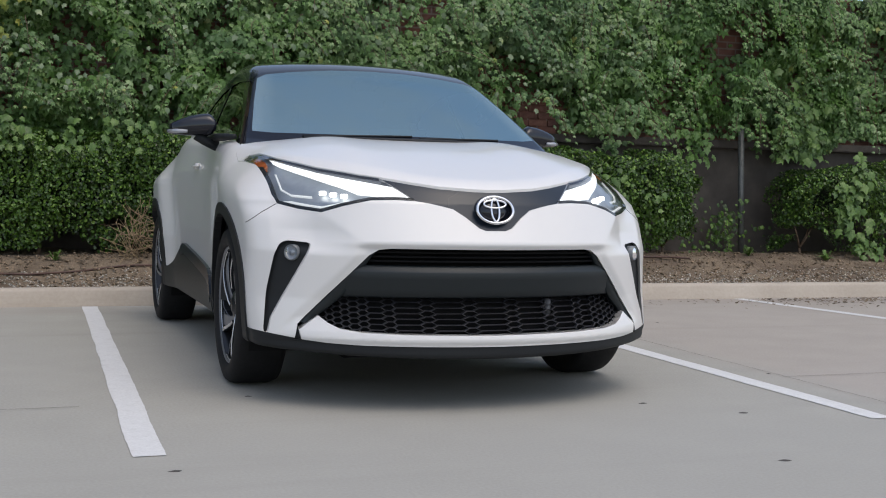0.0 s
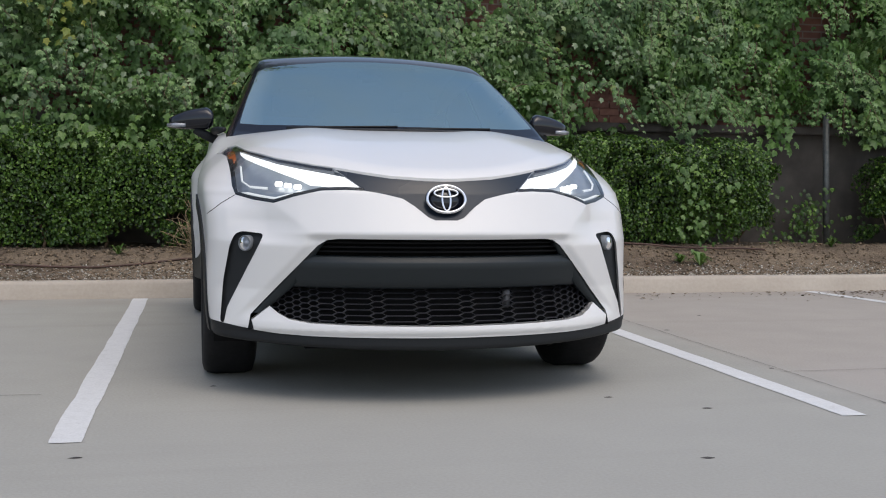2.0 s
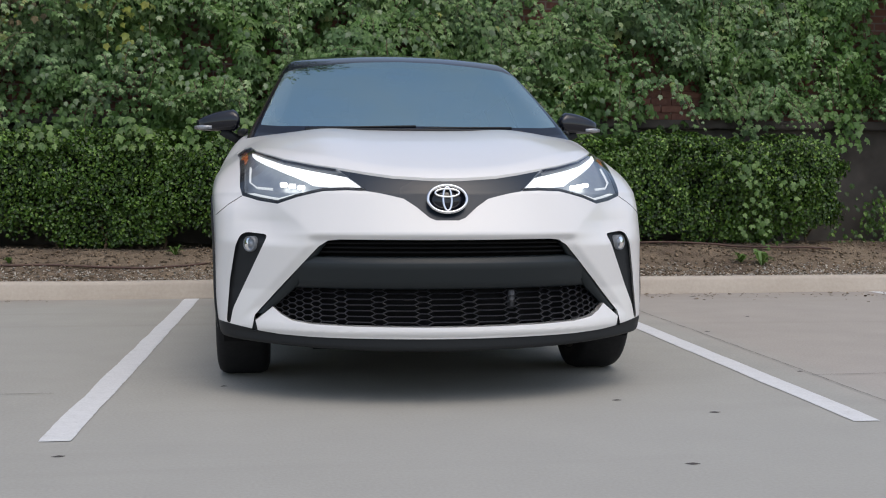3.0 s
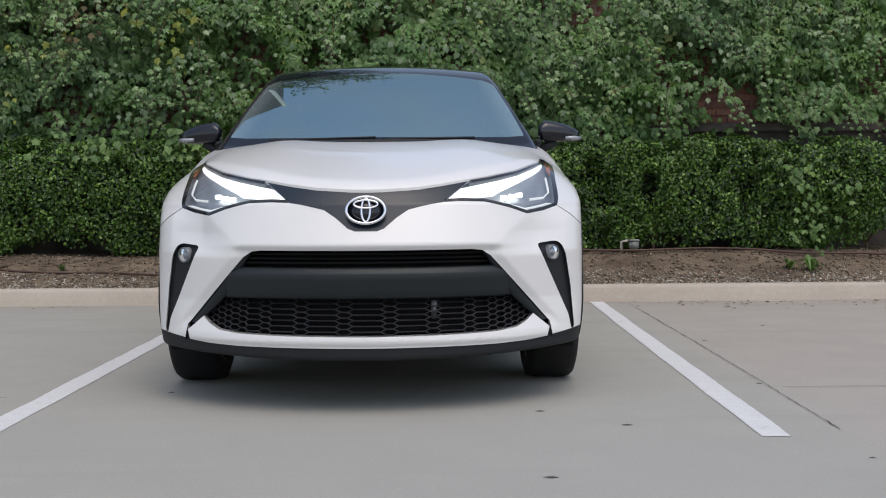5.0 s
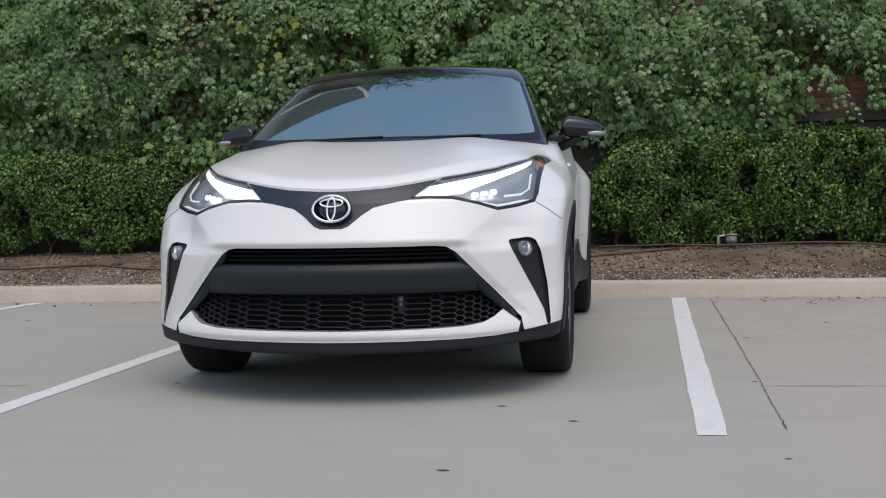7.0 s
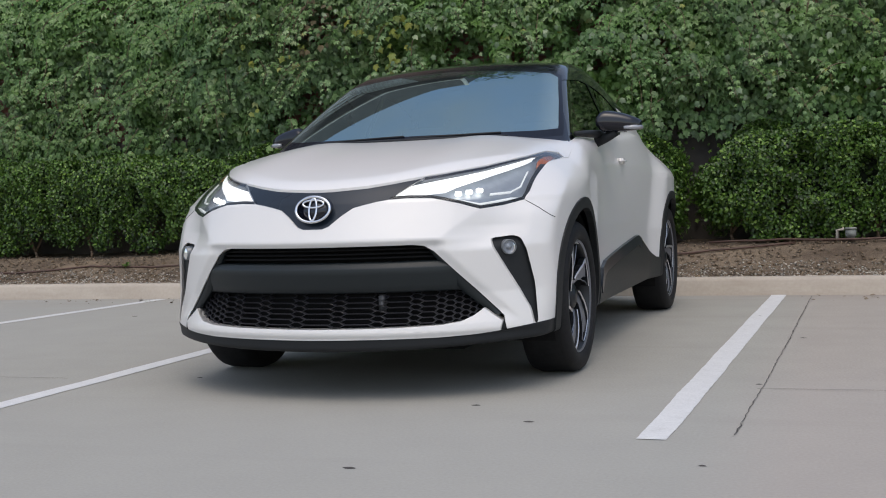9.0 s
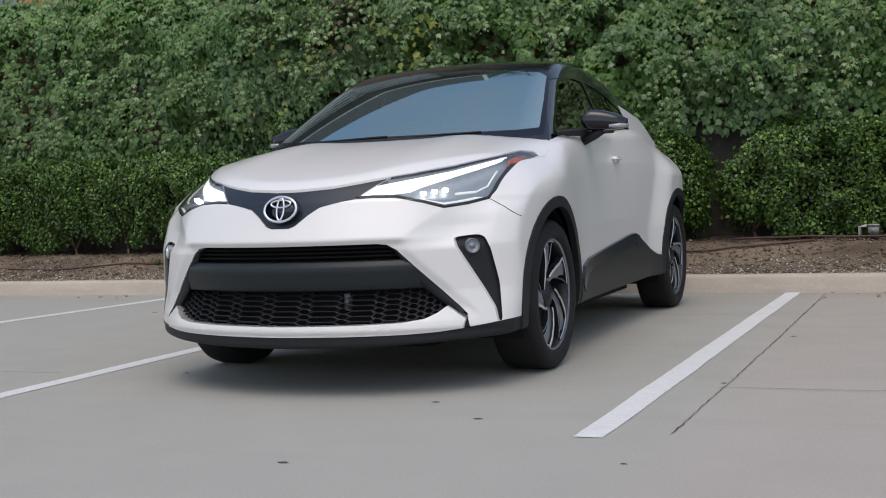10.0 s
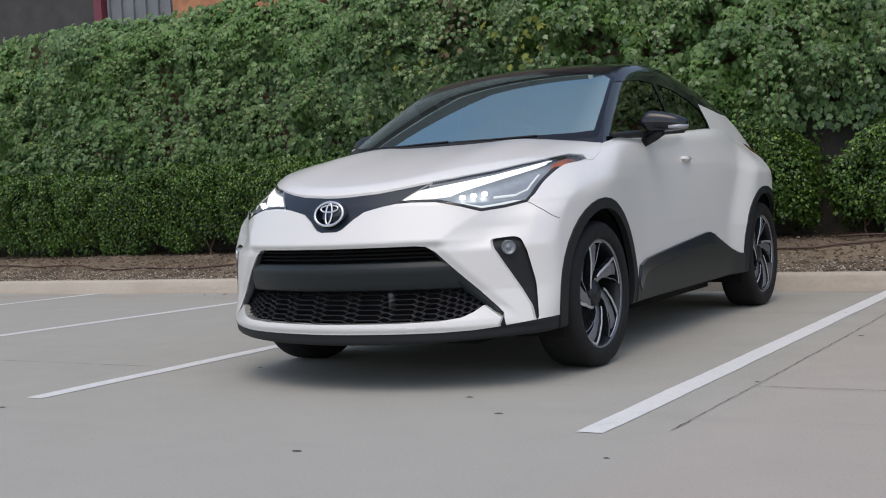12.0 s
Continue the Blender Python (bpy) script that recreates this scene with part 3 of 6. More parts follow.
def building():
    """The building that shows over the creeper and in the windshield."""
    root = tagged(new("building"), "dark grey building with orange brick pier behind the wall", "building")
    y0, y1, h = 11.0, 22.0, 9.6
    bm = bmesh.new()
    box(bm, (-40, y0, 0), (-13.62, y1, h))
    part("wall", bm, FACADE_DARK, root, "dark grey facade", False)
    bm = bmesh.new()
    box(bm, (-13.62, y0 - 0.1, 0), (-13.42, y0 + 0.4, h))
    part("trim_strip", bm, FACADE_RED, root, "dull red vertical trim", False)
    bm = bmesh.new()
    box(bm, (-13.42, y0 + 0.05, 0), (-11.63, y1, h))
    for k in range(6):
        box(bm, (-13.37 + 0.30 * k, y0 - 0.0, 0), (-13.32 + 0.30 * k, y0 + 0.06, h))
    part("siding", bm, FACADE_GREY, root, "grey ribbed siding", False)
    bm = bmesh.new()
    box(bm, (-11.63, y0 - 0.15, 0), (-8.2, y1, 4.6))
    part("brick_pier", bm, FACADE_ORANGE, root, "orange brick pier", False)
    bm = bmesh.new()
    box(bm, (-8.2, y0, 0), (-3.4, y1, h))
    box(bm, (-11.63, y0, 4.6), (-8.2, y1, h))
    part("wall", bm, BROWN_WALL, root, "brown plastered wall", False)
    bm = bmesh.new()
    box(bm, (-41, y0 - 1.0, h), (-3.66, y1 + 1, h + 1.5), 0.02)
    roof = part("roof", bm, SOFFIT, root, "dark flat roof with a deep fascia", False)
    bm = bmesh.new()
    box(bm, (-41, y0 - 1.06, h - 0.08), (-3.60, y0 - 0.94, h))
    box(bm, (-3.66, y0 - 1.06, h - 0.08), (-3.56, y0 - 0.94, h + 1.5))
    part("edging", bm, PALE_TRIM, roof, "pale metal edging", False)
    for k in range(7):
        bm = bmesh.new()
        z = h - 0.30 - 0.30 * k
        box(bm, (-26, y0 - 0.12, z), (-5.2, y0 + 0.02, z + 0.13))
        part("louvre_slat", bm, FACADE_PALE, root, "pale grey louvre slat", False)
    return root


building()

from mathutils import geometry

# ---- the car: two smooth shells, from which every panel is cut ----


def smax(a, b, r):
    h = np.maximum(r - np.abs(a - b), 0) / r
    return np.maximum(a, b) + h * h * r / 4


def soft_pos(v, r):
    """max(v, 0) with a rounded knee."""
    return 0.5 * (v + np.sqrt(v * v + r * r)) - 0.5 * r * np.exp(-np.abs(v) / r)


def bell(v, w):
    return np.exp(-((v / w) ** 2))


def nose(x, z):
    """Front of the car: y for a half-width x and a height z."""
    y = -0.928 + 0.390 * x**2 + 0.250 * x**4
    y = y + 0.47 * (soft_pos(z - 0.634, 0.004) * np.clip((0.66 - x) / 0.12, 0, 1) + (soft_pos(z - 0.60, 0.06) - 0.018 * np.clip((z - 0.6) / 0.2, 0, 1)) * np.clip((x - 0.54) / 0.12, 0, 1)) + 1.0 * np.clip(0.634 - z, 0, 0.018) * np.clip((0.52 + 0.893 * np.clip(0.59 - z, 0, 0.3) - x) / 0.042, 0, 1) * np.clip((z - 0.30) / 0.05, 0, 1)
    y = y + (0.25 + 2.4 * x**2) * soft_pos(z - 0.79, 0.012)
    side = soft_pos(x - 0.47 - 1.15 * np.clip(z - 0.61, 0, 0.2), 0.004)
    y = y + 0.035 * bell(z - 0.787, 0.042) * np.clip((x - 0.58) / 0.16, 0, 1)
    y = y + 0.27 * np.clip((0.80 - x) / 0.15, 0, 1) * side * np.clip((z - 0.59) / 0.09, 0, 1) * np.clip((0.80 - z) / 0.06, 0, 1)
    y = y + 0.6 * np.clip(0.276 - z, 0, 0.02)
    return y - 0.03 * np.clip((0.42 - z) / 0.15, 0, 1)


def hood_line(y):
    d = np.clip(0.15 - y, 0, None)
    return 1.068 - 0.112 * d - 0.105 * d * d + 0.028 * np.clip(y - 0.15, 0, 2.9) + 0.024 * np.clip(y - 0.7, 0, 1.3)


SHOULDER_Y = (-1.0, 0.1, 0.35, 0.6, 0.9, 1.4, 1.95, 2.3, 2.75, 3.5)
SHOULDER_C = (1.113, 1.256, 1.322, 1.340, 1.348, 1.378, 1.400, 1.362, 1.276, 1.23)


def body_field(x, y, z):
    """Below zero inside the lower body."""
    x = np.abs(x)
    top = z - hood_line(y) + 0.05 * (x / 0.74) ** 4 * (1 - 0.75 * np.clip((y - 0.15) / 0.35, 0, 1)) - 0.012 * bell(x - 0.42, 0.13) * bell(y + 0.1, 0.55)
    shoulder = 0.63 * x + 0.776 * z - np.interp(y, SHOULDER_Y, SHOULDER_C)
    lift = np.clip((1.08 - z) / 0.22, 0, 1)
    s = np.clip((y - 2.00 - 0.7 * np.clip(z - 0.55, 0, 0.5)) / 0.32, 0, 1)
    flare = s * s * (3 - 2 * s) * bell(np.clip(y - 2.66, 0, 2), 0.45)
    width = 0.850 + (0.055 * bell(y + 0.02, 0.46) + 0.058 * flare) * lift - 0.40 * soft_pos(z - 0.89, 0.04) * bell(y - 2.8, 0.58)
    width = width - 0.10 * soft_pos(z - 0.93, 0.05) - 0.5 * np.clip(0.42 - z, 0, 1) ** 2 - 0.012 * bell(z - 0.58, 0.16) * bell(y - 1.35, 0.7) - 0.11 * soft_pos(z - 0.62, 0.05) * bell(y - 1.25, 0.75)
    f = smax(top, shoulder, 0.05)
    f = smax(f, x - width, 0.05)
    f = smax(f, nose(x, z) - y, 0.04)
    tail = y - (3.40 - 0.35 * x**2 - 0.30 * x**4 - 0.6 * soft_pos(z - 0.82, 0.05))
    f = smax(f, tail, 0.08)
    floor = 0.203 + 0.03 * x**2 + 0.02 * np.clip(y + 0.5, 0, 1) - z
    return smax(f, floor, 0.02)


def cabin_field(x, y, z):
    """Below zero inside the glasshouse."""
    x = np.abs(x)
    screen = 0.15 + 0.38 * x**2 + 1.78 * (z - 1.078) + 0.55 * np.clip(z - 1.078, 0, 1) ** 2 - y
    roof = z - (1.545 - 0.19 * (y - 1.55) ** 2 * np.where(y < 1.55, 1.0, 0.75)) + 0.105 * x**2
    side = x - (0.775 - 0.40 * (z - 1.04) - 0.08 * (z - 1.04) ** 2 - 0.03 * np.clip(y - 1.4, 0, 2) ** 2)
    back = 0.55 * (y - 3.1) + 0.83 * (z - 1.10)
    rail = z + 0.8 * (x - 0.70) - (1.478 - 0.152 * np.clip(y - 1.2, 0, None) ** 1.2)
    f = smax(screen * 0.48, roof, 0.05)
    f = smax(f, rail * 0.78, 0.06)
    f = smax(f, side * 0.88, 0.045)
    return smax(smax(f, back, 0.06), 0.90 - z, 0.02)


def shell(field, lo, hi, counts, core):
    """A closed grid mesh of the surface where field is zero, met by rays from a box towards a core line."""
    lo, hi = np.array(lo), np.array(hi)
    keys, quads, pts = {}, [], []

    def index(i, j, k):
        if (i, j, k) not in keys:
            keys[(i, j, k)] = len(pts)
            pts.append((i, j, k))
        return keys[(i, j, k)]

    nx, ny, nz = counts
    for ax, (n, m) in enumerate(((ny, nz), (nx, nz), (nx, ny))):
        for end in (0, counts[ax]):
            at = ((lambda a, b: index(end, a, b)), (lambda a, b: index(a, end, b)), (lambda a, b: index(a, b, end)))[ax]
            for a in range(n):
                for b in range(m):
                    q = [at(a, b), at(a + 1, b), at(a + 1, b + 1), at(a, b + 1)]
                    quads.append(q if (end == 0) == (ax == 1) else q[::-1])
    q = lo + (hi - lo) * np.array(pts) / np.array(counts)
    c = core(q)
    s = np.linspace(0, 1, 90)
    inside = np.stack([field(*(q + (c - q) * t).T) for t in s]) < 0
    first = np.argmax(inside, 0)
    a, b = s[np.maximum(first - 1, 0)], s[first]
    for _ in range(26):
        m = (a + b) / 2
        f = field(*(q + (c - q) * m[:, None]).T)
        a, b = np.where(f < 0, a, m), np.where(f < 0, m, b)
    p = q + (c - q) * b[:, None]
    bm = bmesh.new()
    vs = [bm.verts.new(v) for v in p]
    for f in quads:
        bm.faces.new([vs[i] for i in f])
    bmesh.ops.recalc_face_normals(bm, faces=bm.faces)
    return bm


def triangles(poly):
    return [[poly[i] for i in t] for t in geometry.tessellate_polygon([[Vector((a, b, 0)) for a, b in poly]])]


def cut(bm, poly, axes, test):
    """Cuts the outline poly, seen along the axis that axes leaves out, into bm, and takes the faces inside out of it as a new bmesh."""
    i, j = axes
    taken = set()
    pa, pb = [p[0] for p in poly], [p[1] for p in poly]
    lo_a, hi_a, lo_b, hi_b = min(pa), max(pa), min(pb), max(pb)
    near = set()
    for f in bm.faces:
        c = f.calc_center_median()
        if lo_a - 0.1 < c[i] < hi_a + 0.1 and lo_b - 0.1 < c[j] < hi_b + 0.1 and test(c, f.normal):
            near.add(f)
    for tri in triangles(poly):
        amin, amax = min(p[0] for p in tri), max(p[0] for p in tri)
        bmin, bmax = min(p[1] for p in tri), max(p[1] for p in tri)
        mid = [sum(p[n] for p in tri) / 3 for n in (0, 1)]
        faces = []
        for f in near:
            us, vs = [v.co[i] for v in f.verts], [v.co[j] for v in f.verts]
            if max(us) > amin and min(us) < amax and max(vs) > bmin and min(vs) < bmax:
                faces.append(f)
        near.difference_update(faces)
        spare = set(faces)
        for k in range(3):
            (a0, b0), (a1, b1) = tri[k], tri[(k + 1) % 3]
            nrm = [0.0, 0.0, 0.0]
            nrm[i], nrm[j] = b1 - b0, a0 - a1
            co = [0.0, 0.0, 0.0]
            co[i], co[j] = a0, b0
            d = Vector(nrm)
            if d.length < 1e-9 or not faces:
                continue
            d.normalize()
            geom = list({g for f in faces for g in (*f.verts, *f.edges)}) + faces
            res = bmesh.ops.bisect_plane(bm, geom=geom, dist=1e-6, plane_co=co, plane_no=d)
            spare.difference_update(faces)
            faces = [g for g in res["geom"] if isinstance(g, bmesh.types.BMFace)]
            spare.update(faces)
            sign = (mid[0] - a0) * d[i] + (mid[1] - b0) * d[j]
            keep = []
            for f in faces:
                c = f.calc_center_median()
                if ((c[i] - a0) * d[i] + (c[j] - b0) * d[j]) * sign > 0:
                    keep.append(f)
            faces = keep
        taken.update(faces)
        near.update(spare.difference(faces))
    taken = {f for f in taken if f.is_valid}
    out = bmesh.new()
    table = {}
    for f in taken:
        for v in f.verts:
            if v not in table:
                table[v] = out.verts.new(v.co)
        out.faces.new([table[v] for v in f.verts])
    bmesh.ops.delete(bm, geom=list(taken), context="FACES")
    out.normal_update()
    return out


def rim_edges(bm):
    return [(e.verts[0].co.copy(), e.verts[1].co.copy()) for e in bm.edges if e.is_boundary]


def skirt(bm, edges, push):
    """A wall from each edge of an opening along push, for the panel's thickness."""
    for a, b in edges:
        bm.faces.new([bm.verts.new(v) for v in (a, b, b + push(b), a + push(a))])


def shift(bm, push):
    for v in bm.verts:
        v.co += push(v.co)


def inward(depth):
    """Towards the car's inside, straight back at the nose."""
    return lambda v: Vector((0, depth, 0))


def sideways(depth):
    return lambda v: Vector((-depth if v.x > 0 else depth, 0, 0))


def halves(bm):
    """Splits a pair of regions into the one at +x and the one at -x."""
    other = bm.copy()
    for b, s in ((bm, 1), (other, -1)):
        bmesh.ops.delete(b, geom=[f for f in b.faces if f.calc_center_median().x * s < 0], context="FACES")
        bmesh.ops.delete(b, geom=[v for v in b.verts if not v.link_faces], context="VERTS")
    return bm, other


def mirror(poly):
    return [(-a, b) for a, b in poly[::-1]]


def solid(bm, depth, push):
    """Gives an open panel its edge thickness."""
    skirt(bm, rim_edges(bm), push(depth))
    return bm


car = tagged(new("car"), "white compact crossover car with black roof, headlights on", "car")
body = shell(body_field, (-1.0, -1.2, 0.05), (1.0, 3.75, 1.4), (132, 176, 112), lambda q: np.stack([q[:, 0] * 0.5, np.clip(q[:, 1], -0.25, 2.7), 0.6 + (q[:, 2] - 0.6) * 0.25], 1))
cabin = shell(cabin_field, (-0.95, -0.2, 0.85), (0.95, 3.4, 1.75), (90, 120, 44), lambda q: np.stack([q[:, 0] * 0.3, np.clip(q[:, 1], 1.25, 2.2), 1.1 + (q[:, 2] - 1.1) * 0.1], 1))


def front(c, n):
    return c.y < 0.4 and n.y < 0.25


def flank(c, n):
    return abs(c.x) > 0.5 and abs(n.x) > 0.12


def ring_poly(cy, cz, ry, rz, n=40):
    return [(cy + ry * math.cos(2 * math.pi * k / n), cz + rz * math.sin(2 * math.pi * k / n)) for k in range(n)]


def rounded(poly, r):
    """The outline with each corner cut round."""
    out = []
    for k, p in enumerate(poly):
        p, a, b = Vector(p), Vector(poly[k - 1]), Vector(poly[(k + 1) % len(poly)])
        u, v = a - p, b - p
        u, v = u.normalized() * min(r, 0.42 * u.length), v.normalized() * min(r, 0.42 * v.length)
        out += [tuple(p + u * (1 - t) ** 2 + v * t * t) for t in (0.0, 0.33, 0.67, 1.0)]
    return out


# wheel arches with their black trims
HUB_Z, BASE = 0.335, 2.64
for cy, r_in, r_out in ((0.0, 0.392, 0.440), (BASE, 0.392, 0.437)):
    trim = cut(body, ring_poly(cy, HUB_Z, r_out + 0.012, r_out), (1, 2), flank)
    well = cut(trim, ring_poly(cy, HUB_Z, r_in, r_in), (1, 2), flank)
    well.free()
    for b in (body, trim):
        rest = [f for f in b.faces if abs(f.calc_center_median().x) > 0.6 and math.hypot(f.calc_center_median().y - cy, f.calc_center_median().z - HUB_Z) < r_in - 0.006]
        bmesh.ops.delete(b, geom=rest, context="FACES")
    shift(trim, sideways(-0.007))
    edges = rim_edges(trim)
    skirt(trim, edges, sideways(0.03))
    for half in halves(trim):
        part("arch_trim", half, PLASTIC, car, "black plastic wheel arch trim")

# headlights: outline on the nose
LAMP = [(0.296, 0.796), (0.365, 0.799), (0.455, 0.796), (0.50, 0.786), (0.555, 0.772), (0.627, 0.747), (0.70, 0.758), (0.765, 0.777), (0.776, 0.812), (0.778, 0.87), (0.786, 0.935), (0.806, 0.954), (0.775, 0.977), (0.742, 0.984), (0.715, 0.960), (0.60, 0.921), (0.47, 0.894), (0.405, 0.884)]


def lamp_zone(c, n):
    return c.y < 0.12 and n.y < 0.35


lamp_r = cut(body, LAMP, (0, 2), lamp_zone)
lamp_l = cut(body, mirror(LAMP), (0, 2), lamp_zone)

# black band with the notch for the badge
BAND = [(0.042, 0.688), (0.068, 0.698), (0.115, 0.738), (0.16, 0.768), (0.20, 0.778), (0.25, 0.789), (0.296, 0.796), (0.405, 0.884), (0.29, 0.864), (0.196, 0.851), (0.06, 0.843), (0.0, 0.842)]
BAND = BAND + [(-a, b) for a, b in BAND[-2::-1]]
band = cut(body, BAND, (0, 2), front)

# large lower opening, white lip, side vents, chin
OPEN = [(0.0, 0.616), (0.40, 0.617), (0.44, 0.612), (0.475, 0.590), (0.60, 0.452), (0.715, 0.322), (0.712, 0.302), (0.645, 0.357), (0.615, 0.332), (0.575, 0.312), (0.50, 0.302), (0.35, 0.298), (0.0, 0.295)]
OPEN = OPEN + [(-a, b) for a, b in OPEN[-2:0:-1]]
opening = cut(body, OPEN, (0, 2), front)
LIP = [(0.0, 0.295), (0.35, 0.298), (0.50, 0.302), (0.575, 0.312), (0.615, 0.332), (0.645, 0.357), (0.712, 0.302), (0.702, 0.266), (0.62, 0.258), (0.5, 0.254), (0.0, 0.252)]
LIP = LIP + [(-a, b) for a, b in LIP[-2:0:-1]]
lip = cut(body, LIP, (0, 2), front)
VENT = [(0.664, 0.630), (0.745, 0.638), (0.771, 0.626), (0.790, 0.585), (0.813, 0.45), (0.826, 0.286), (0.812, 0.278), (0.800, 0.340)]
VENT = rounded(VENT, 0.016)
vent_a = cut(body, VENT, (0, 2), front)
vent_b = cut(body, mirror(VENT), (0, 2), front)
GAP = [(0.715, 0.322), (0.727, 0.262), (0.716, 0.262), (0.704, 0.268), (0.712, 0.302)]
gap_a, gap_b = cut(body, GAP, (0, 2), front), cut(body, mirror(GAP), (0, 2), front)
CHIN = [(-0.95, 0.298), (-0.84, 0.286), (-0.70, 0.266), (-0.62, 0.258), (-0.5, 0.254), (0, 0.252), (0.5, 0.254), (0.62, 0.258), (0.70, 0.266), (0.84, 0.286), (0.95, 0.298), (0.95, 0.0), (-0.95, 0.0)]
chin = cut(body, CHIN, (0, 2), lambda c, n: c.y < -0.3)

# side skirts, doors, hood
SKIRT = [(0.40, 0.20), (0.47, 0.36), (0.50, 0.425), (0.62, 0.452), (1.60, 0.528), (1.66, 0.528), (1.74, 0.51), (2.13, 0.375), (2.30, 0.36), (2.20, 0.19), (1.9, 0.10), (0.40, 0.10)]
skirts = cut(body, SKIRT, (1, 2), flank)
SKIRT_TOP = [(0.46, 0.34), (0.50, 0.43), (0.62, 0.46), (1.60, 0.535), (1.67, 0.535), (1.76, 0.51), (1.72, 0.455), (1.62, 0.476), (0.66, 0.398), (0.56, 0.375), (0.50, 0.30)]
skirt_tops = cut(skirts, SKIRT_TOP, (1, 2), flank)
DOOR = [(0.56, 0.47), (0.52, 0.60), (0.50, 0.85), (0.53, 1.01), (0.56, 1.2), (1.44, 1.2), (1.46, 0.95), (1.44, 0.75), (1.40, 0.55), (1.38, 0.525)]
doors = cut(body, DOOR, (1, 2), flank)
REAR_DOOR = [(1.384, 0.525), (1.404, 0.55), (1.444, 0.75), (1.464, 0.95), (1.444, 1.2), (2.25, 1.2), (2.32, 1.0), (2.22, 0.80), (2.12, 0.62), (2.0, 0.47), (1.70, 0.53), (1.6, 0.538)]
rear_doors = cut(body, REAR_DOOR, (1, 2), flank)
HOOD = [(0.0, -0.91), (0.16, -0.90), (0.36, -0.80), (0.45, -0.73), (0.56, -0.58), (0.66, -0.40), (0.752, -0.155), (0.795, -0.03), (0.818, 0.09), (0.806, 0.21), (0.76, 0.33), (0.70, 0.365), (0.55, 0.275), (0.3, 0.20), (0.0, 0.175)]
HOOD = HOOD + [(-a, b) for a, b in HOOD[-2:0:-1]]
hood = cut(body, HOOD, (0, 1), lambda c, n: n.z > 0.3 and c.z > 0.8)
TAIL = [(2.86, 1.06), (2.80, 1.01), (2.90, 0.95), (3.4, 0.90), (3.4, 1.02)]
tails = cut(body, TAIL, (1, 2), flank)

# glasshouse panes
SCREEN = [(0.0, 1.04), (0.35, 1.045), (0.62, 1.055), (0.738, 1.065), (0.728, 1.105), (0.668, 1.25), (0.600, 1.403), (0.555, 1.430), (0.42, 1.450), (0.2, 1.468), (0.0, 1.473)]
SCREEN = SCREEN + [(-a, b) for a, b in SCREEN[-2:0:-1]]
screen = cut(cabin, SCREEN, (0, 2), lambda c, n: c.y < 1.25 and n.y < -0.2)
PANE = [(0.0, 1.090), (0.35, 1.090), (0.62, 1.094), (0.704, 1.102), (0.700, 1.120), (0.652, 1.25), (0.590, 1.392), (0.54, 1.418), (0.40, 1.437), (0.2, 1.455), (0.0, 1.460)]
PANE = PANE + [(-a, b) for a, b in PANE[-2:0:-1]]
pane = cut(screen, PANE, (0, 2), lambda c, n: True)
GLASS_F = [(0.25, 0.93), (0.34, 1.04), (0.77, 1.345), (0.91, 1.378), (1.25, 1.400), (1.44, 1.395), (1.41, 1.10), (1.40, 0.98)]
GLASS_R = [(1.46, 0.98), (1.47, 1.10), (1.50, 1.392), (1.72, 1.37), (1.92, 1.33), (2.12, 1.265), (2.14, 1.18), (2.12, 1.12), (2.05, 0.98)]
side = lambda c, n: abs(c.x) > 0.35 and abs(n.x) > 0.3 and abs(n.x) > -1.1 * n.y
glass_f = cut(cabin, GLASS_F, (1, 2), lambda c, n: abs(c.x) > 0.35 and abs(n.x) > 0.2)
glass_r = cut(cabin, GLASS_R, (1, 2), side)
QUARTER = [(2.15, 1.30), (2.17, 1.18), (2.15, 1.11), (2.08, 0.97), (2.07, 0.85), (3.5, 0.85), (3.5, 1.22), (2.6, 1.25)]
quarters = cut(cabin, QUARTER, (1, 2), lambda c, n: abs(c.x) > 0.2 and abs(n.x) > 0.15)
for shell_part, low in ((cabin, 1.0), (glass_f, 1.0), (glass_r, 1.0)):
    bmesh.ops.delete(shell_part, geom=[f for f in shell_part.faces if f.calc_center_median().z < low], context="FACES")

for half in halves(quarters):
    part("quarter_panel", half, WHITE, car, "white painted rear quarter panel")
part("roof", cabin, GLOSS_BLACK, car, "gloss black roof and pillars")
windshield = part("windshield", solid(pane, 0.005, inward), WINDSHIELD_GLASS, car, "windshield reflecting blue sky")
part("ceramic_border", screen, FRIT, windshield, "black ceramic border of the windshield")
bm = bmesh.new()
box(bm, (-0.06, 0.93, 1.36), (0.06, 1.05, 1.43), 0.02)
part("sensor_housing", bm, INTERIOR, windshield, "dark sensor housing behind the glass")
for pane in (*halves(glass_f), *halves(glass_r)):
    shift(pane, sideways(0.004))
    part("side_window", pane, SIDE_GLASS, car, "dark tinted side window")
for region in (doors, rear_doors):
    for half in halves(region):
        skirt(half, rim_edges(half), sideways(0.02))
        part("door", half, WHITE, car)
for half in halves(skirts):
    shift(half, sideways(-0.012))
    skirt(half, rim_edges(half), sideways(0.04))
    part("side_skirt", half, SKIRT_PLASTIC, car, "dark grey plastic side skirt with a raised wedge")
for half in halves(skirt_tops):
    shift(half, sideways(-0.017))
    skirt(half, rim_edges(half), sideways(0.04))
    part("skirt_strip", half, BAND_BLACK, car, "gloss black strip along the side skirt")
for half in halves(tails):
    part("tail_light", half, RED_LENS, car, "red tail light")
skirt(hood, rim_edges(hood), lambda v: Vector((0, 0, -0.018)))
shift(hood, lambda v: Vector((0, 0, 0.003)))
part("hood", hood, WHITE, car)

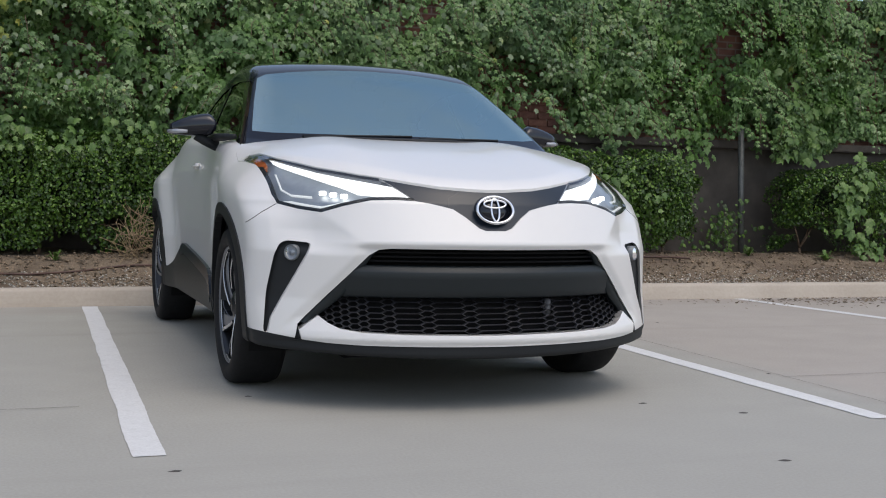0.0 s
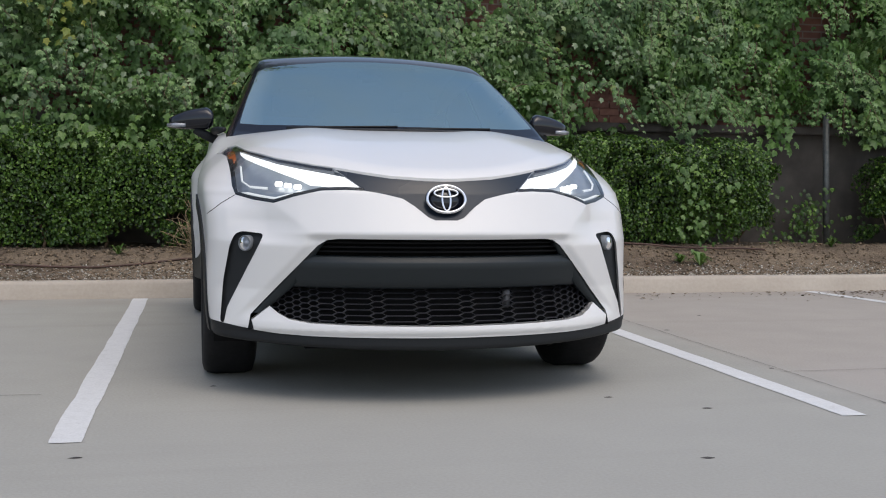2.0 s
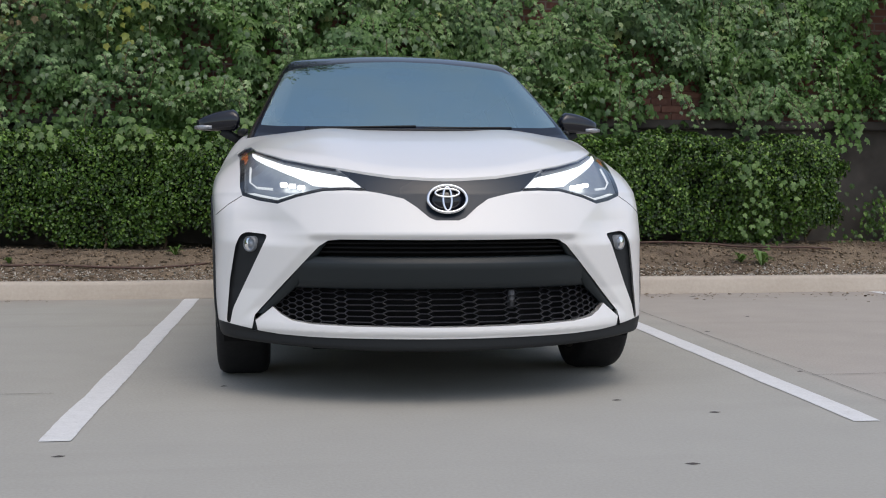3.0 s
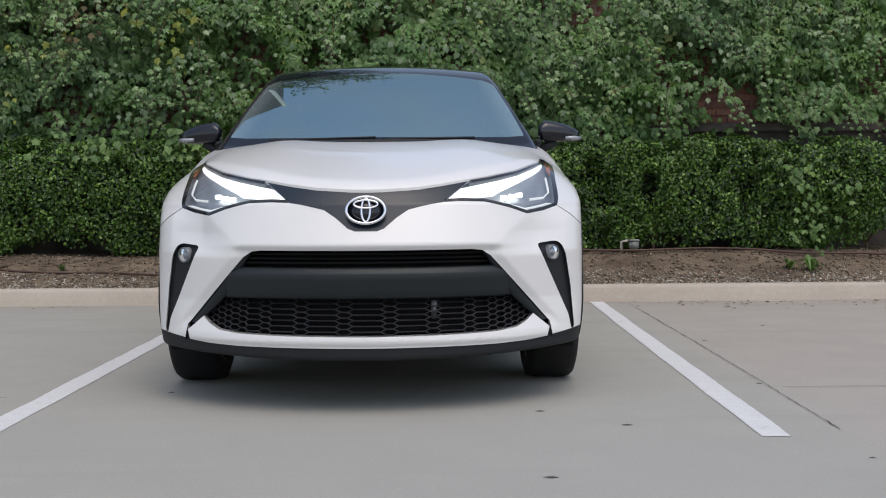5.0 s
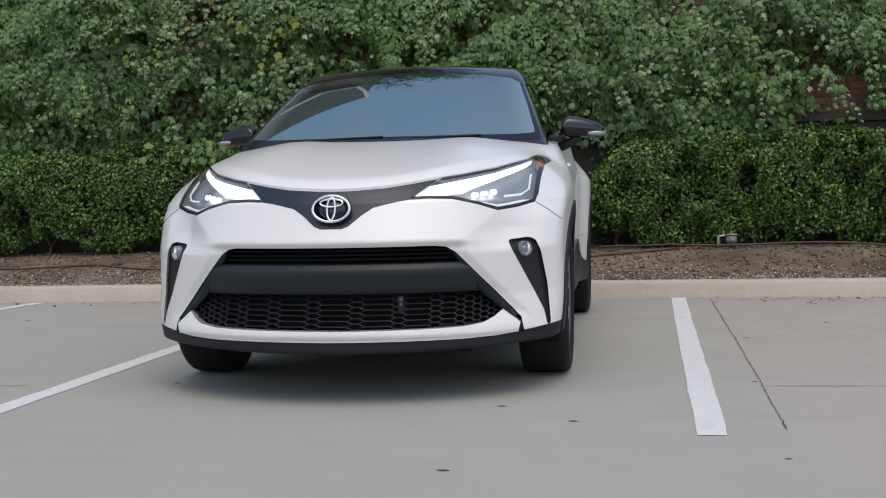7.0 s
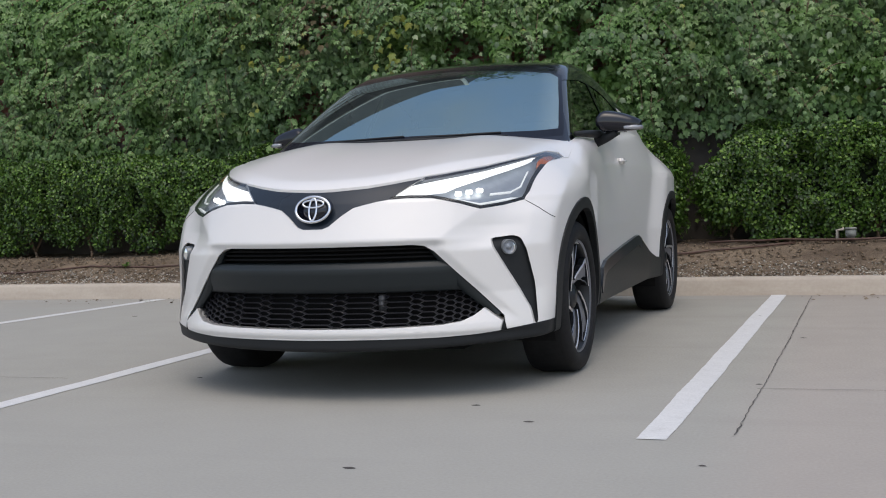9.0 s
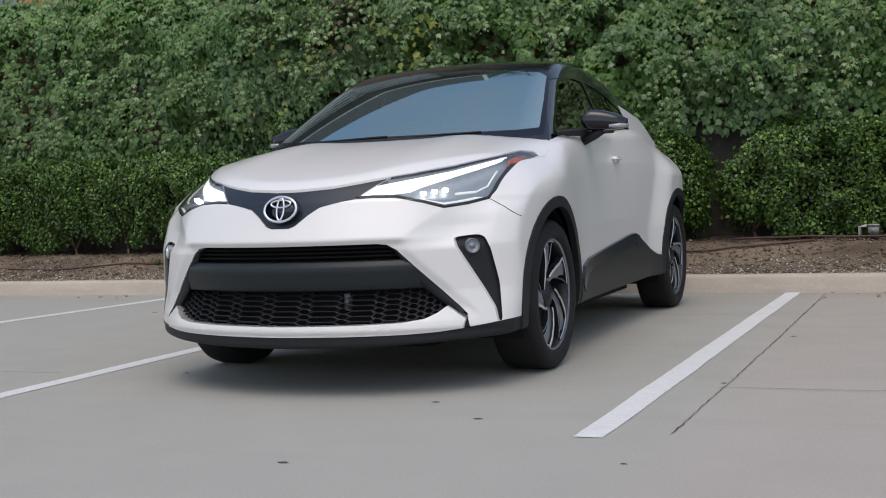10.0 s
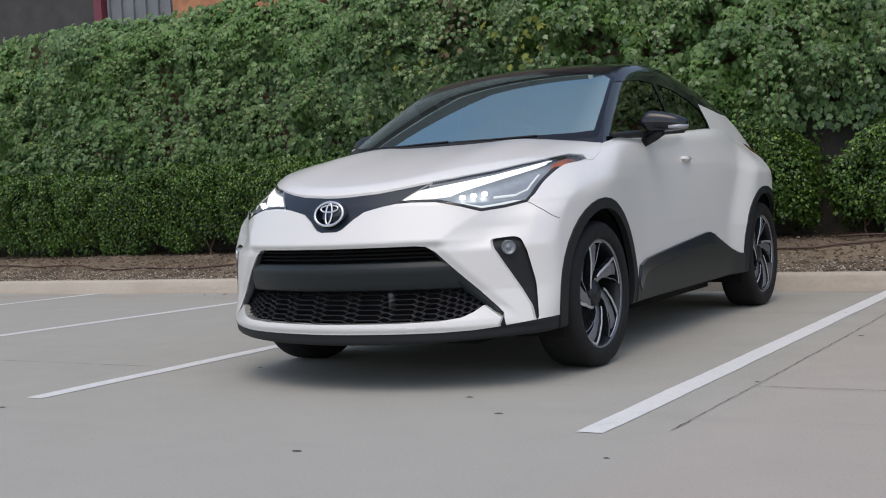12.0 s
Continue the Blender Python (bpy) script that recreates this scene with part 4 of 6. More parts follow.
# openings get the body's thickness; inserts sit behind
for region, depth in ((opening, 0.05), (vent_a, 0.03), (vent_b, 0.03), (band, 0.012), (lamp_r, 0.02), (lamp_l, 0.02)):
    skirt(body, rim_edges(region), inward(depth))
part("body", body, WHITE, car, "pearl white painted body shell")
shift(lip, inward(-0.006))
part("bumper_lip", solid(lip, 0.05, inward), WHITE, car, "white lower bumper lip")
part("chin", solid(chin, 0.03, inward), PLASTIC, car, "black plastic chin below the bumper")
for g in (gap_a, gap_b):
    shift(g, inward(0.01))
    part("bumper_gap", g, PLASTIC, car)
shift(band, inward(0.008))
band_ob = part("grille_band", band, BAND_BLACK, car, "gloss black band between the headlights")

# badge: plain chrome ovals
badge = part("badge", bmesh.new(), CHROME, band_ob, "oval chrome badge")


def on_nose(x, z, out=0.0):
    return Vector((x, float(nose(abs(x), z)) - out, z))


bm = bmesh.new()
BX, BZ, BY = 0.0, 0.768, -0.888
oval = lambda rx, rz, dx=0.0, dz=0.0: [(BX + dx + rx * math.cos(t), BY + 0.30 * (rz * math.sin(t) + dz), BZ + dz + rz * math.sin(t)) for t in (2 * math.pi * k / 48 for k in range(48))]
tube(bm, oval(0.073, 0.050), 0.0062, 8, True, up=(0, 1, 0))
tube(bm, oval(0.045, 0.015, 0, 0.022), 0.0048, 8, True, up=(0, 1, 0))
tube(bm, oval(0.016, 0.044), 0.0048, 8, True, up=(0, 1, 0))
bm.to_mesh(badge.data)
bm.free()
badge.data.polygons.foreach_set("use_smooth", [True] * len(badge.data.polygons))
bm = bmesh.new()
c = bm.verts.new((BX, BY + 0.003, BZ))
ring = [bm.verts.new((x, y + 0.006, z)) for x, y, z in oval(0.072, 0.049)]
back = [bm.verts.new((x, y + 0.05, z)) for x, y, z in oval(0.075, 0.052)]
for k in range(48):
    bm.faces.new((ring[k], ring[(k + 1) % 48], c))
    bm.faces.new((ring[k], back[k], back[(k + 1) % 48], ring[(k + 1) % 48]))
part("badge_plate", bm, GLOSS_BLACK, badge, "gloss black badge plate")

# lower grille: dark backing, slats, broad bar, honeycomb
# the opening's faces set back as a near-black sheet, for shade in there
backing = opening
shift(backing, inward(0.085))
part("grille_backing", backing, DEEP, car, "dark sheet standing for the shade behind the grille")


def span(z):
    """Half-width of the lower opening at a height."""
    side = [(0.616, 0.44), (0.590, 0.475), (0.452, 0.60), (0.322, 0.712), (0.29, 0.72)]
    for (z1, x1), (z0, x0) in zip(side, side[1:]):
        if z >= z0:
            return x0 + (x1 - x0) * (z - z0) / (z1 - z0)
    return 0.6


def bar_rows(bm, rows, n=48, thick=0.02):
    """A bar across the opening from rows of (height, depth behind the nose)."""
    grid = []
    for z, d in rows:
        w = span(z) + 0.004
        grid.append([bm.verts.new(on_nose(w * (2 * k / n - 1), z, -d)) for k in range(n + 1)])
    for r0, r1 in zip(grid, grid[1:]):
        for k in range(n):
            bm.faces.new((r0[k], r0[k + 1], r1[k + 1], r1[k]))


bm = bmesh.new()
bar_rows(bm, [(0.552, 0.06), (0.551, 0.018), (0.547, 0.012), (0.530, 0.004), (0.526, 0.002), (0.50, 0.008), (0.46, 0.018), (0.436, 0.026), (0.430, 0.034), (0.430, 0.07)])
bmesh.ops.recalc_face_normals(bm, faces=bm.faces)
part("grille_bar", bm, BAR_PLASTIC, car, "broad satin black bumper bar")
# slats share the recess black: the slot's shade is in their colour
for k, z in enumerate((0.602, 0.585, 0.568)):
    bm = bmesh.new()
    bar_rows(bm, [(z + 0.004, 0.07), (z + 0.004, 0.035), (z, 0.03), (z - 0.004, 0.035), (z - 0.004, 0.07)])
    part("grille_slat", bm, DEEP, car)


for sgn in (1, -1):
    bm = bmesh.new()
    rows = []
    for k in range(25):
        z = 0.600 - 0.272 * k / 24
        w = 0.016 + 0.040 * min(1, max(0, (0.60 - z) / 0.16)) - 0.022 * max(0, (0.42 - z) / 0.1)
        o, i = span(z) + 0.003, span(z) - w
        rows.append([bm.verts.new(on_nose(sgn * x, z, -d)) for x, d in ((o, 0.03), (o, 0.010), (o - 0.3 * w, 0.008), (i, 0.020), (i - 0.002, 0.026), (i - 0.002, 0.06))])
    for r0, r1 in zip(rows, rows[1:]):
        for i in range(5):
            bm.faces.new((r0[i], r0[i + 1], r1[i + 1], r1[i]))
    bmesh.ops.recalc_face_normals(bm, faces=bm.faces)
    part("grille_border", bm, BAR_PLASTIC, car, "satin black border beside the lower grille")


def mesh_floor(x):
    """Lower edge of the honeycomb."""
    x = abs(x)
    return 0.290 + 0.05 * max(0.0, (x - 0.50) / 0.15) ** 1.6


# half of the honeycomb's columns: centre and half-length of the flat top, long and short cells in turn
COLUMNS = ((0.0, 0.053), (0.087, 0.014), (0.170, 0.050), (0.252, 0.013), (0.325, 0.042), (0.390, 0.011), (0.440, 0.022), (0.483, 0.009), (0.515, 0.011), (0.545, 0.008), (0.572, 0.009), (0.598, 0.007), (0.621, 0.008), (0.644, 0.006), (0.665, 0.007), (0.686, 0.006))


def honeycomb():
    """Flat six-sided cells with thin walls, long and short columns in turn, closing up towards the sides."""
    bm = bmesh.new()
    h, wall = 0.0103, 0.0009
    cols = [(-x, f) for x, f in COLUMNS[:0:-1]] + list(COLUMNS)
    for c, (x, f) in enumerate(cols):
        left = x - f - (cols[c - 1][0] + cols[c - 1][1]) if c else 0.01
        right = cols[c + 1][0] - cols[c + 1][1] - x - f if c + 1 < len(cols) else 0.01
        z = 0.432 - (h if c % 2 else 0.0)
        while z > 0.28:
            if abs(x) + f < span(z) - 0.02 and z - h * 0.6 > mesh_floor(x):
                d = 0.034 + 0.25 * max(0.0, z - 0.345)
                cell = [(x - f - left, z), (x - f, z + h), (x + f, z + h), (x + f + right, z), (x + f, z - h), (x - f, z - h)]
                small = [(a + (wall if a < x else -wall) * 1.6, b + (0 if b == z else wall if b < z else -wall)) for a, b in cell]
                outer = [bm.verts.new(on_nose(a, b, -d)) for a, b in cell]
                inner = [bm.verts.new(on_nose(a, b, -d + 0.001)) for a, b in small]
                deep = [bm.verts.new(on_nose(a, b, -d - 0.02)) for a, b in small]
                for k in range(6):
                    m = (k + 1) % 6
                    bm.faces.new((outer[k], outer[m], inner[m], inner[k]))
                    bm.faces.new((inner[k], inner[m], deep[m], deep[k]))
            z -= 2 * h
    bmesh.ops.recalc_face_normals(bm, faces=bm.faces)
    return bm


bm = bmesh.new()
at = on_nose(0.255, 0.385, -0.056)
box(bm, (at.x - 0.012, at.y, at.z - 0.035), (at.x + 0.012, at.y + 0.03, at.z + 0.035), 0.004)
part("sensor_bracket", bm, SENSOR_GREY, car, "small grey bracket behind the lower grille")
part("lower_grille", honeycomb(), MESH_PLASTIC, car, "black honeycomb lower grille", False)

# fog lamps in their vents
for sgn, vent in ((1, vent_a), (-1, vent_b)):
    shift(vent, inward(0.022))
    bezel = part("fog_lamp_bezel", vent, PLASTIC, car, "tall black plastic fog lamp surround")
    at = on_nose(0.738, 0.592) + Vector((-0.006, 0.004, 0))
    m = Matrix.Translation((sgn * at.x, at.y, at.z)) @ Euler((0, 0, radians(-90 + sgn * 40))).to_matrix().to_4x4()
    bm = bmesh.new()
    lathe(bm, [(0.030, -0.03), (0.030, 0.006), (0.028, 0.008), (0.026, 0.006), (0.025, -0.004)], 32)
    bmesh.ops.transform(bm, matrix=m, verts=bm.verts)
    lamp = part("fog_lamp", bm, LAMP_PANEL, bezel, "round clear fog lamp")
    bm = bmesh.new()
    lathe(bm, [(0.025, 0.003), (0.018, -0.003), (0.011, -0.004), (0.009, 0.002), (0.0005, 0.004)], 32)
    bmesh.ops.transform(bm, matrix=m, verts=bm.verts)
    part("reflector", bm, FOG_GREY, lamp)
    bm = bmesh.new()
    lathe(bm, [(0.024, 0.006), (0.016, 0.010), (0.0005, 0.012)], 32)
    bmesh.ops.transform(bm, matrix=m, verts=bm.verts)
    part("lens", bm, LENS_GLASS, lamp)


# headlights
def lamp_surface(x, z, out=0.0):
    """A point on the lamp's outer surface (on the nose, or on the shoulder behind it)."""
    y = float(nose(abs(x), z))
    for _ in range(40):
        if float(body_field(np.array([x]), np.array([y]), np.array([z]))[0]) < 0:
            break
        y += 0.012
    lo, hi = y - 0.024, y + 0.012
    for _ in range(14):
        mid = (lo + hi) / 2
        if float(body_field(np.array([x]), np.array([mid]), np.array([z]))[0]) < 0:
            hi = mid
        else:
            lo = mid
    return Vector((x, hi - out, z))


def lamp_inset(x, z, depth):
    """A point a little way behind the lamp's outer surface."""
    p = lamp_surface(x, z)
    g, h = [], 0.002
    for k in range(3):
        a, b = list(p), list(p)
        a[k] += h
        b[k] -= h
        g.append(float(body_field(*(np.array([c]) for c in a))[0] - body_field(*(np.array([c]) for c in b))[0]))
    return p - Vector(g).normalized() * depth


def patch(sgn, rows, depth, thick=0.006, n=5):
    """A plate behind the lamp's surface from rows of (x, upper z, lower z)."""
    bm = bmesh.new()
    fine = []
    for a, b in zip(rows, rows[1:]):
        fine += [[u + (v - u) * k / n for u, v in zip(a, b)] for k in range(n)]
    fine.append(list(rows[-1]))
    grid = []
    for x, zu, zl in fine:
        pts = [lamp_inset(x, zu, depth + thick)] + [lamp_inset(x, zu + (zl - zu) * k / 3, depth) for k in range(4)] + [lamp_inset(x, zl, depth + thick)]
        grid.append([bm.verts.new((sgn * p.x, p.y, p.z)) for p in pts])
    for r0, r1 in zip(grid, grid[1:]):
        for k in range(5):
            bm.faces.new((r0[k], r0[k + 1], r1[k + 1], r1[k]))
    bmesh.ops.recalc_face_normals(bm, faces=bm.faces)
    return bm


def line(sgn, path, width, depth):
    """A thin plate of even width along a path (x, z)."""
    rows = []
    for k, (x, z) in enumerate(path):
        (x0, z0), (x1, z1) = path[max(k - 1, 0)], path[min(k + 1, len(path) - 1)]
        l = math.hypot(x1 - x0, z1 - z0)
        rows.append(((x - (z1 - z0) / l * width / 2, z + (x1 - x0) / l * width / 2), (x + (z1 - z0) / l * width / 2, z - (x1 - x0) / l * width / 2)))
    bm = bmesh.new()
    grid = []
    for (a, b), (c, d) in zip(rows, rows[1:]):
        for k in range(6):
            s = k / 6
            grid.append(((a[0] + (c[0] - a[0]) * s, a[1] + (c[1] - a[1]) * s), (b[0] + (d[0] - b[0]) * s, b[1] + (d[1] - b[1]) * s)))
    grid.append(rows[-1])
    grid = [[bm.verts.new((sgn * p.x, p.y, p.z)) for p in (lamp_inset(*a, depth + 0.006), lamp_inset(*a, depth), lamp_inset(*b, depth), lamp_inset(*b, depth + 0.006))] for a, b in grid]
    for r0, r1 in zip(grid, grid[1:]):
        for k in range(3):
            bm.faces.new((r0[k], r0[k + 1], r1[k + 1], r1[k]))
    bmesh.ops.recalc_face_normals(bm, faces=bm.faces)
    return bm


for sgn, region in ((1, lamp_r), (-1, lamp_l)):
    back = region.copy()
    edges = rim_edges(region)
    o = Vector((-sgn * 0.022, 0.045, -0.006))
    for v in back.verts:
        v.co += o
    for a, b in edges:
        back.faces.new([back.verts.new(v) for v in (a, b, b + o, a + o)])
    light = part("headlight", back, LAMP_INNER, car, "slim swept LED headlight, lit")
    part("lens", region, LENS_GLASS, light, "clear headlight lens").visible_shadow = False
    part("daytime_strip", patch(sgn, [(0.318, 0.817, 0.810), (0.365, 0.853, 0.814), (0.43, 0.866, 0.819), (0.495, 0.879, 0.825), (0.525, 0.885, 0.842), (0.606, 0.905, 0.875), (0.68, 0.933, 0.909), (0.72, 0.951, 0.931), (0.735, 0.960, 0.946)], 0.008), DRL, light, "glowing white running light wedge")
    part("lamp_panel", patch(sgn, [(0.40, 0.878, 0.866), (0.48, 0.893, 0.879), (0.60, 0.918, 0.906), (0.70, 0.950, 0.943)], 0.005), LAMP_PANEL, light, "grey panel over the light wedge")
    part("light_guide", line(sgn, [(0.45, 0.808), (0.545, 0.788), (0.625, 0.768), (0.68, 0.776), (0.745, 0.788)], 0.008, 0.008), DRL_DIM, light, "thin glowing lower light guide")
    part("light_hook", line(sgn, [(0.65, 0.811), (0.715, 0.816), (0.742, 0.838), (0.742, 0.90)], 0.006, 0.010), DRL_DIM, light, "thin glowing hook-shaped guide")
    part("trim_edge", line(sgn, [(0.405, 0.879), (0.47, 0.889), (0.60, 0.916), (0.712, 0.955), (0.742, 0.978), (0.772, 0.971), (0.796, 0.954)], 0.010, 0.002), GLOSS_BLACK, light, "black upper edge")
    part("trim_edge", line(sgn, [(0.30, 0.801), (0.365, 0.804), (0.455, 0.801), (0.50, 0.791), (0.555, 0.777), (0.627, 0.753), (0.70, 0.763), (0.762, 0.782), (0.770, 0.812), (0.772, 0.87), (0.776, 0.925)], 0.017, 0.002), PLASTIC, light, "black lower edge")
    part("side_reflector", patch(sgn, [(0.754, 0.962, 0.937), (0.764, 0.966, 0.912), (0.774, 0.964, 0.908), (0.784, 0.958, 0.932)], 0.007), AMBER, light, "amber side reflector")
    part("panel_gap", line(sgn, [(0.766, 0.776), (0.82, 0.742), (0.872, 0.70)], 0.0016, -0.0010), DEEP, car)
    for x, z in ((0.545, 0.821), (0.580, 0.826), (0.613, 0.831)):
        c = lamp_inset(x, z, 0.016)
        bm = bmesh.new()
        box(bm, (-0.012, -0.004, -0.009), (0.012, 0.016, 0.009), 0.003, Matrix.Translation((sgn * c.x, c.y, c.z)) @ pose(0, 0, 0, 0, 0, sgn * 35))
        part("projector", bm, LED, light, "bright square LED projector")

# wheel wells, underbody, cabin lining
for cy in (0.0, BASE):
    for sgn in (1, -1):
        bm = bmesh.new()
        n, rings = 28, []
        for x in (0.50, 0.62, 0.80, 0.845):
            rings.append([bm.verts.new((sgn * x, cy + 0.40 * math.cos(t), HUB_Z + 0.40 * math.sin(t))) for t in (math.pi * 1.25 * k / n - math.pi * 0.125 for k in range(n + 1))])
        for r0, r1 in zip(rings, rings[1:]):
            for k in range(n):
                bm.faces.new((r0[k], r0[k + 1], r1[k + 1], r1[k]))
        bm.faces.new(rings[0])
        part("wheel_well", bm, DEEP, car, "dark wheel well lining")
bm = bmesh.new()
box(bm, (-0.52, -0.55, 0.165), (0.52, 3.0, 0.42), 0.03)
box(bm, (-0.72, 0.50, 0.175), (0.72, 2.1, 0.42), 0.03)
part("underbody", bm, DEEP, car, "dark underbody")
bm = bmesh.new()
box(bm, (-0.62, -0.3, 0.5), (0.62, 2.9, 0.95), 0.05)
box(bm, (-0.60, 0.45, 0.9), (0.60, 0.95, 1.04), 0.06)
part("dashboard", bm, INTERIOR, car, "dark dashboard and cabin lining")
for sgn in (1, -1):
    bm = bmesh.new()
    box(bm, (sgn * 0.35 - 0.23, 1.45, 0.9), (sgn * 0.35 + 0.23, 1.60, 1.20), 0.06)
    box(bm, (sgn * 0.35 - 0.12, 1.50, 1.2), (sgn * 0.35 + 0.12, 1.60, 1.36), 0.04)
    part("seat", bm, SILVER_GREY, car, "dark grey front seat")

def flank_x(y, z):
    """Half-width of the body at a place on its side."""
    lo, hi = 0.5, 1.0
    for _ in range(24):
        mid = (lo + hi) / 2
        lo, hi = (mid, hi) if float(body_field(*(np.array([v]) for v in (mid, y, z)))[0]) < 0 else (lo, mid)
    return lo


# mirrors
for sgn in (1, -1):
    root = part("wing_mirror", bmesh.new(), GLOSS_BLACK, car, "gloss black wing mirror")
    bm = bmesh.new()
    lat, lon = 14, 22
    rows = []
    for i in range(lat + 1):
        s = i / lat
        x = 0.815 + 0.215 * s
        hgt = 0.060 * (1 - 0.58 * s**2.4) * min(1, (0.04 + s) * 6) ** 0.5
        dep = 0.062 * (1 - 0.35 * s**2) * min(1, (1.02 - s) * 5) ** 0.5
        cz = 1.140 - 0.022 * s**2
        cy = 0.79 + 0.035 * s
        rows.append([bm.verts.new((sgn * x, cy + dep * (abs(math.cos(t)) ** 0.8) * (1 if math.cos(t) > 0 else -1) * (0.75 if math.cos(t) > 0 else 1), cz + hgt * (abs(math.sin(t)) ** 0.75) * (1 if math.sin(t) > 0 else -0.85))) for t in (2 * math.pi * k / lon for k in range(lon))])
    for r0, r1 in zip(rows, rows[1:]):
        for k in range(lon):
            bm.faces.new((r0[k], r0[(k + 1) % lon], r1[(k + 1) % lon], r1[k]))
    bm.faces.new(rows[0])
    bm.faces.new(rows[-1])
    bmesh.ops.recalc_face_normals(bm, faces=bm.faces)
    bm.to_mesh(root.data)
    bm.free()
    root.data.polygons.foreach_set("use_smooth", [True] * len(root.data.polygons))
    bm = bmesh.new()
    tube(bm, [(sgn * 0.80, 0.80, 1.04), (sgn * 0.86, 0.80, 1.065), (sgn * 0.90, 0.80, 1.095)], [0.020, 0.018, 0.022], 10, squash=1.3)
    part("mirror_foot", bm, PLASTIC, root)
    bm = bmesh.new()
    tube(bm, [(sgn * 0.775, 0.44, 1.075), (sgn * 0.795, 0.60, 1.078), (sgn * 0.81, 0.80, 1.083), (sgn * 0.808, 1.1, 1.098), (sgn * 0.80, 1.42, 1.108)], [0.012, 0.018, 0.020, 0.014, 0.010], 8)
    part("belt_trim", bm, PLASTIC, car, "black trim along the foot of the side window")
    bm = bmesh.new()
    tube(bm, [(sgn * 0.95, 0.758, 1.108), (sgn * 1.0, 0.778, 1.108), (sgn * 1.034, 0.815, 1.108)], [0.008, 0.012, 0.010], 8)
    part("indicator", bm, INDICATOR, root, "clear indicator lens")
    bm = bmesh.new()
    at = flank_x(1.40, 0.953) + 0.006
    box(bm, (sgn * at - 0.022, 1.33, 0.938), (sgn * at + 0.022, 1.46, 0.968), 0.012)
    part("door_handle", bm, WHITE, car, "white door handle")

# black cowl strip and wipers at the foot of the windshield
bm = bmesh.new()
tube(bm, [(x, 0.135 + 0.38 * x * x + 1.78 * (1.066 - 1.078), 1.066) for x in (-0.50 + 0.05 * k for k in range(21))], 0.012, 8)
part("cowl_strip", bm, PLASTIC, car, "black cowl strip below the windshield")
for x0, x1 in ((-0.50, 0.0), (0.03, 0.46)):
    pts = []
    for k in range(9):
        x = x0 + (x1 - x0) * k / 8
        z = 1.080 + 0.010 * k / 8
        pts.append((x, 0.15 + 0.38 * x * x + 1.78 * (z - 1.078) - 0.006, z))
    bm = bmesh.new()
    tube(bm, pts, 0.005, 6)
    part("wiper", bm, PLASTIC, car)


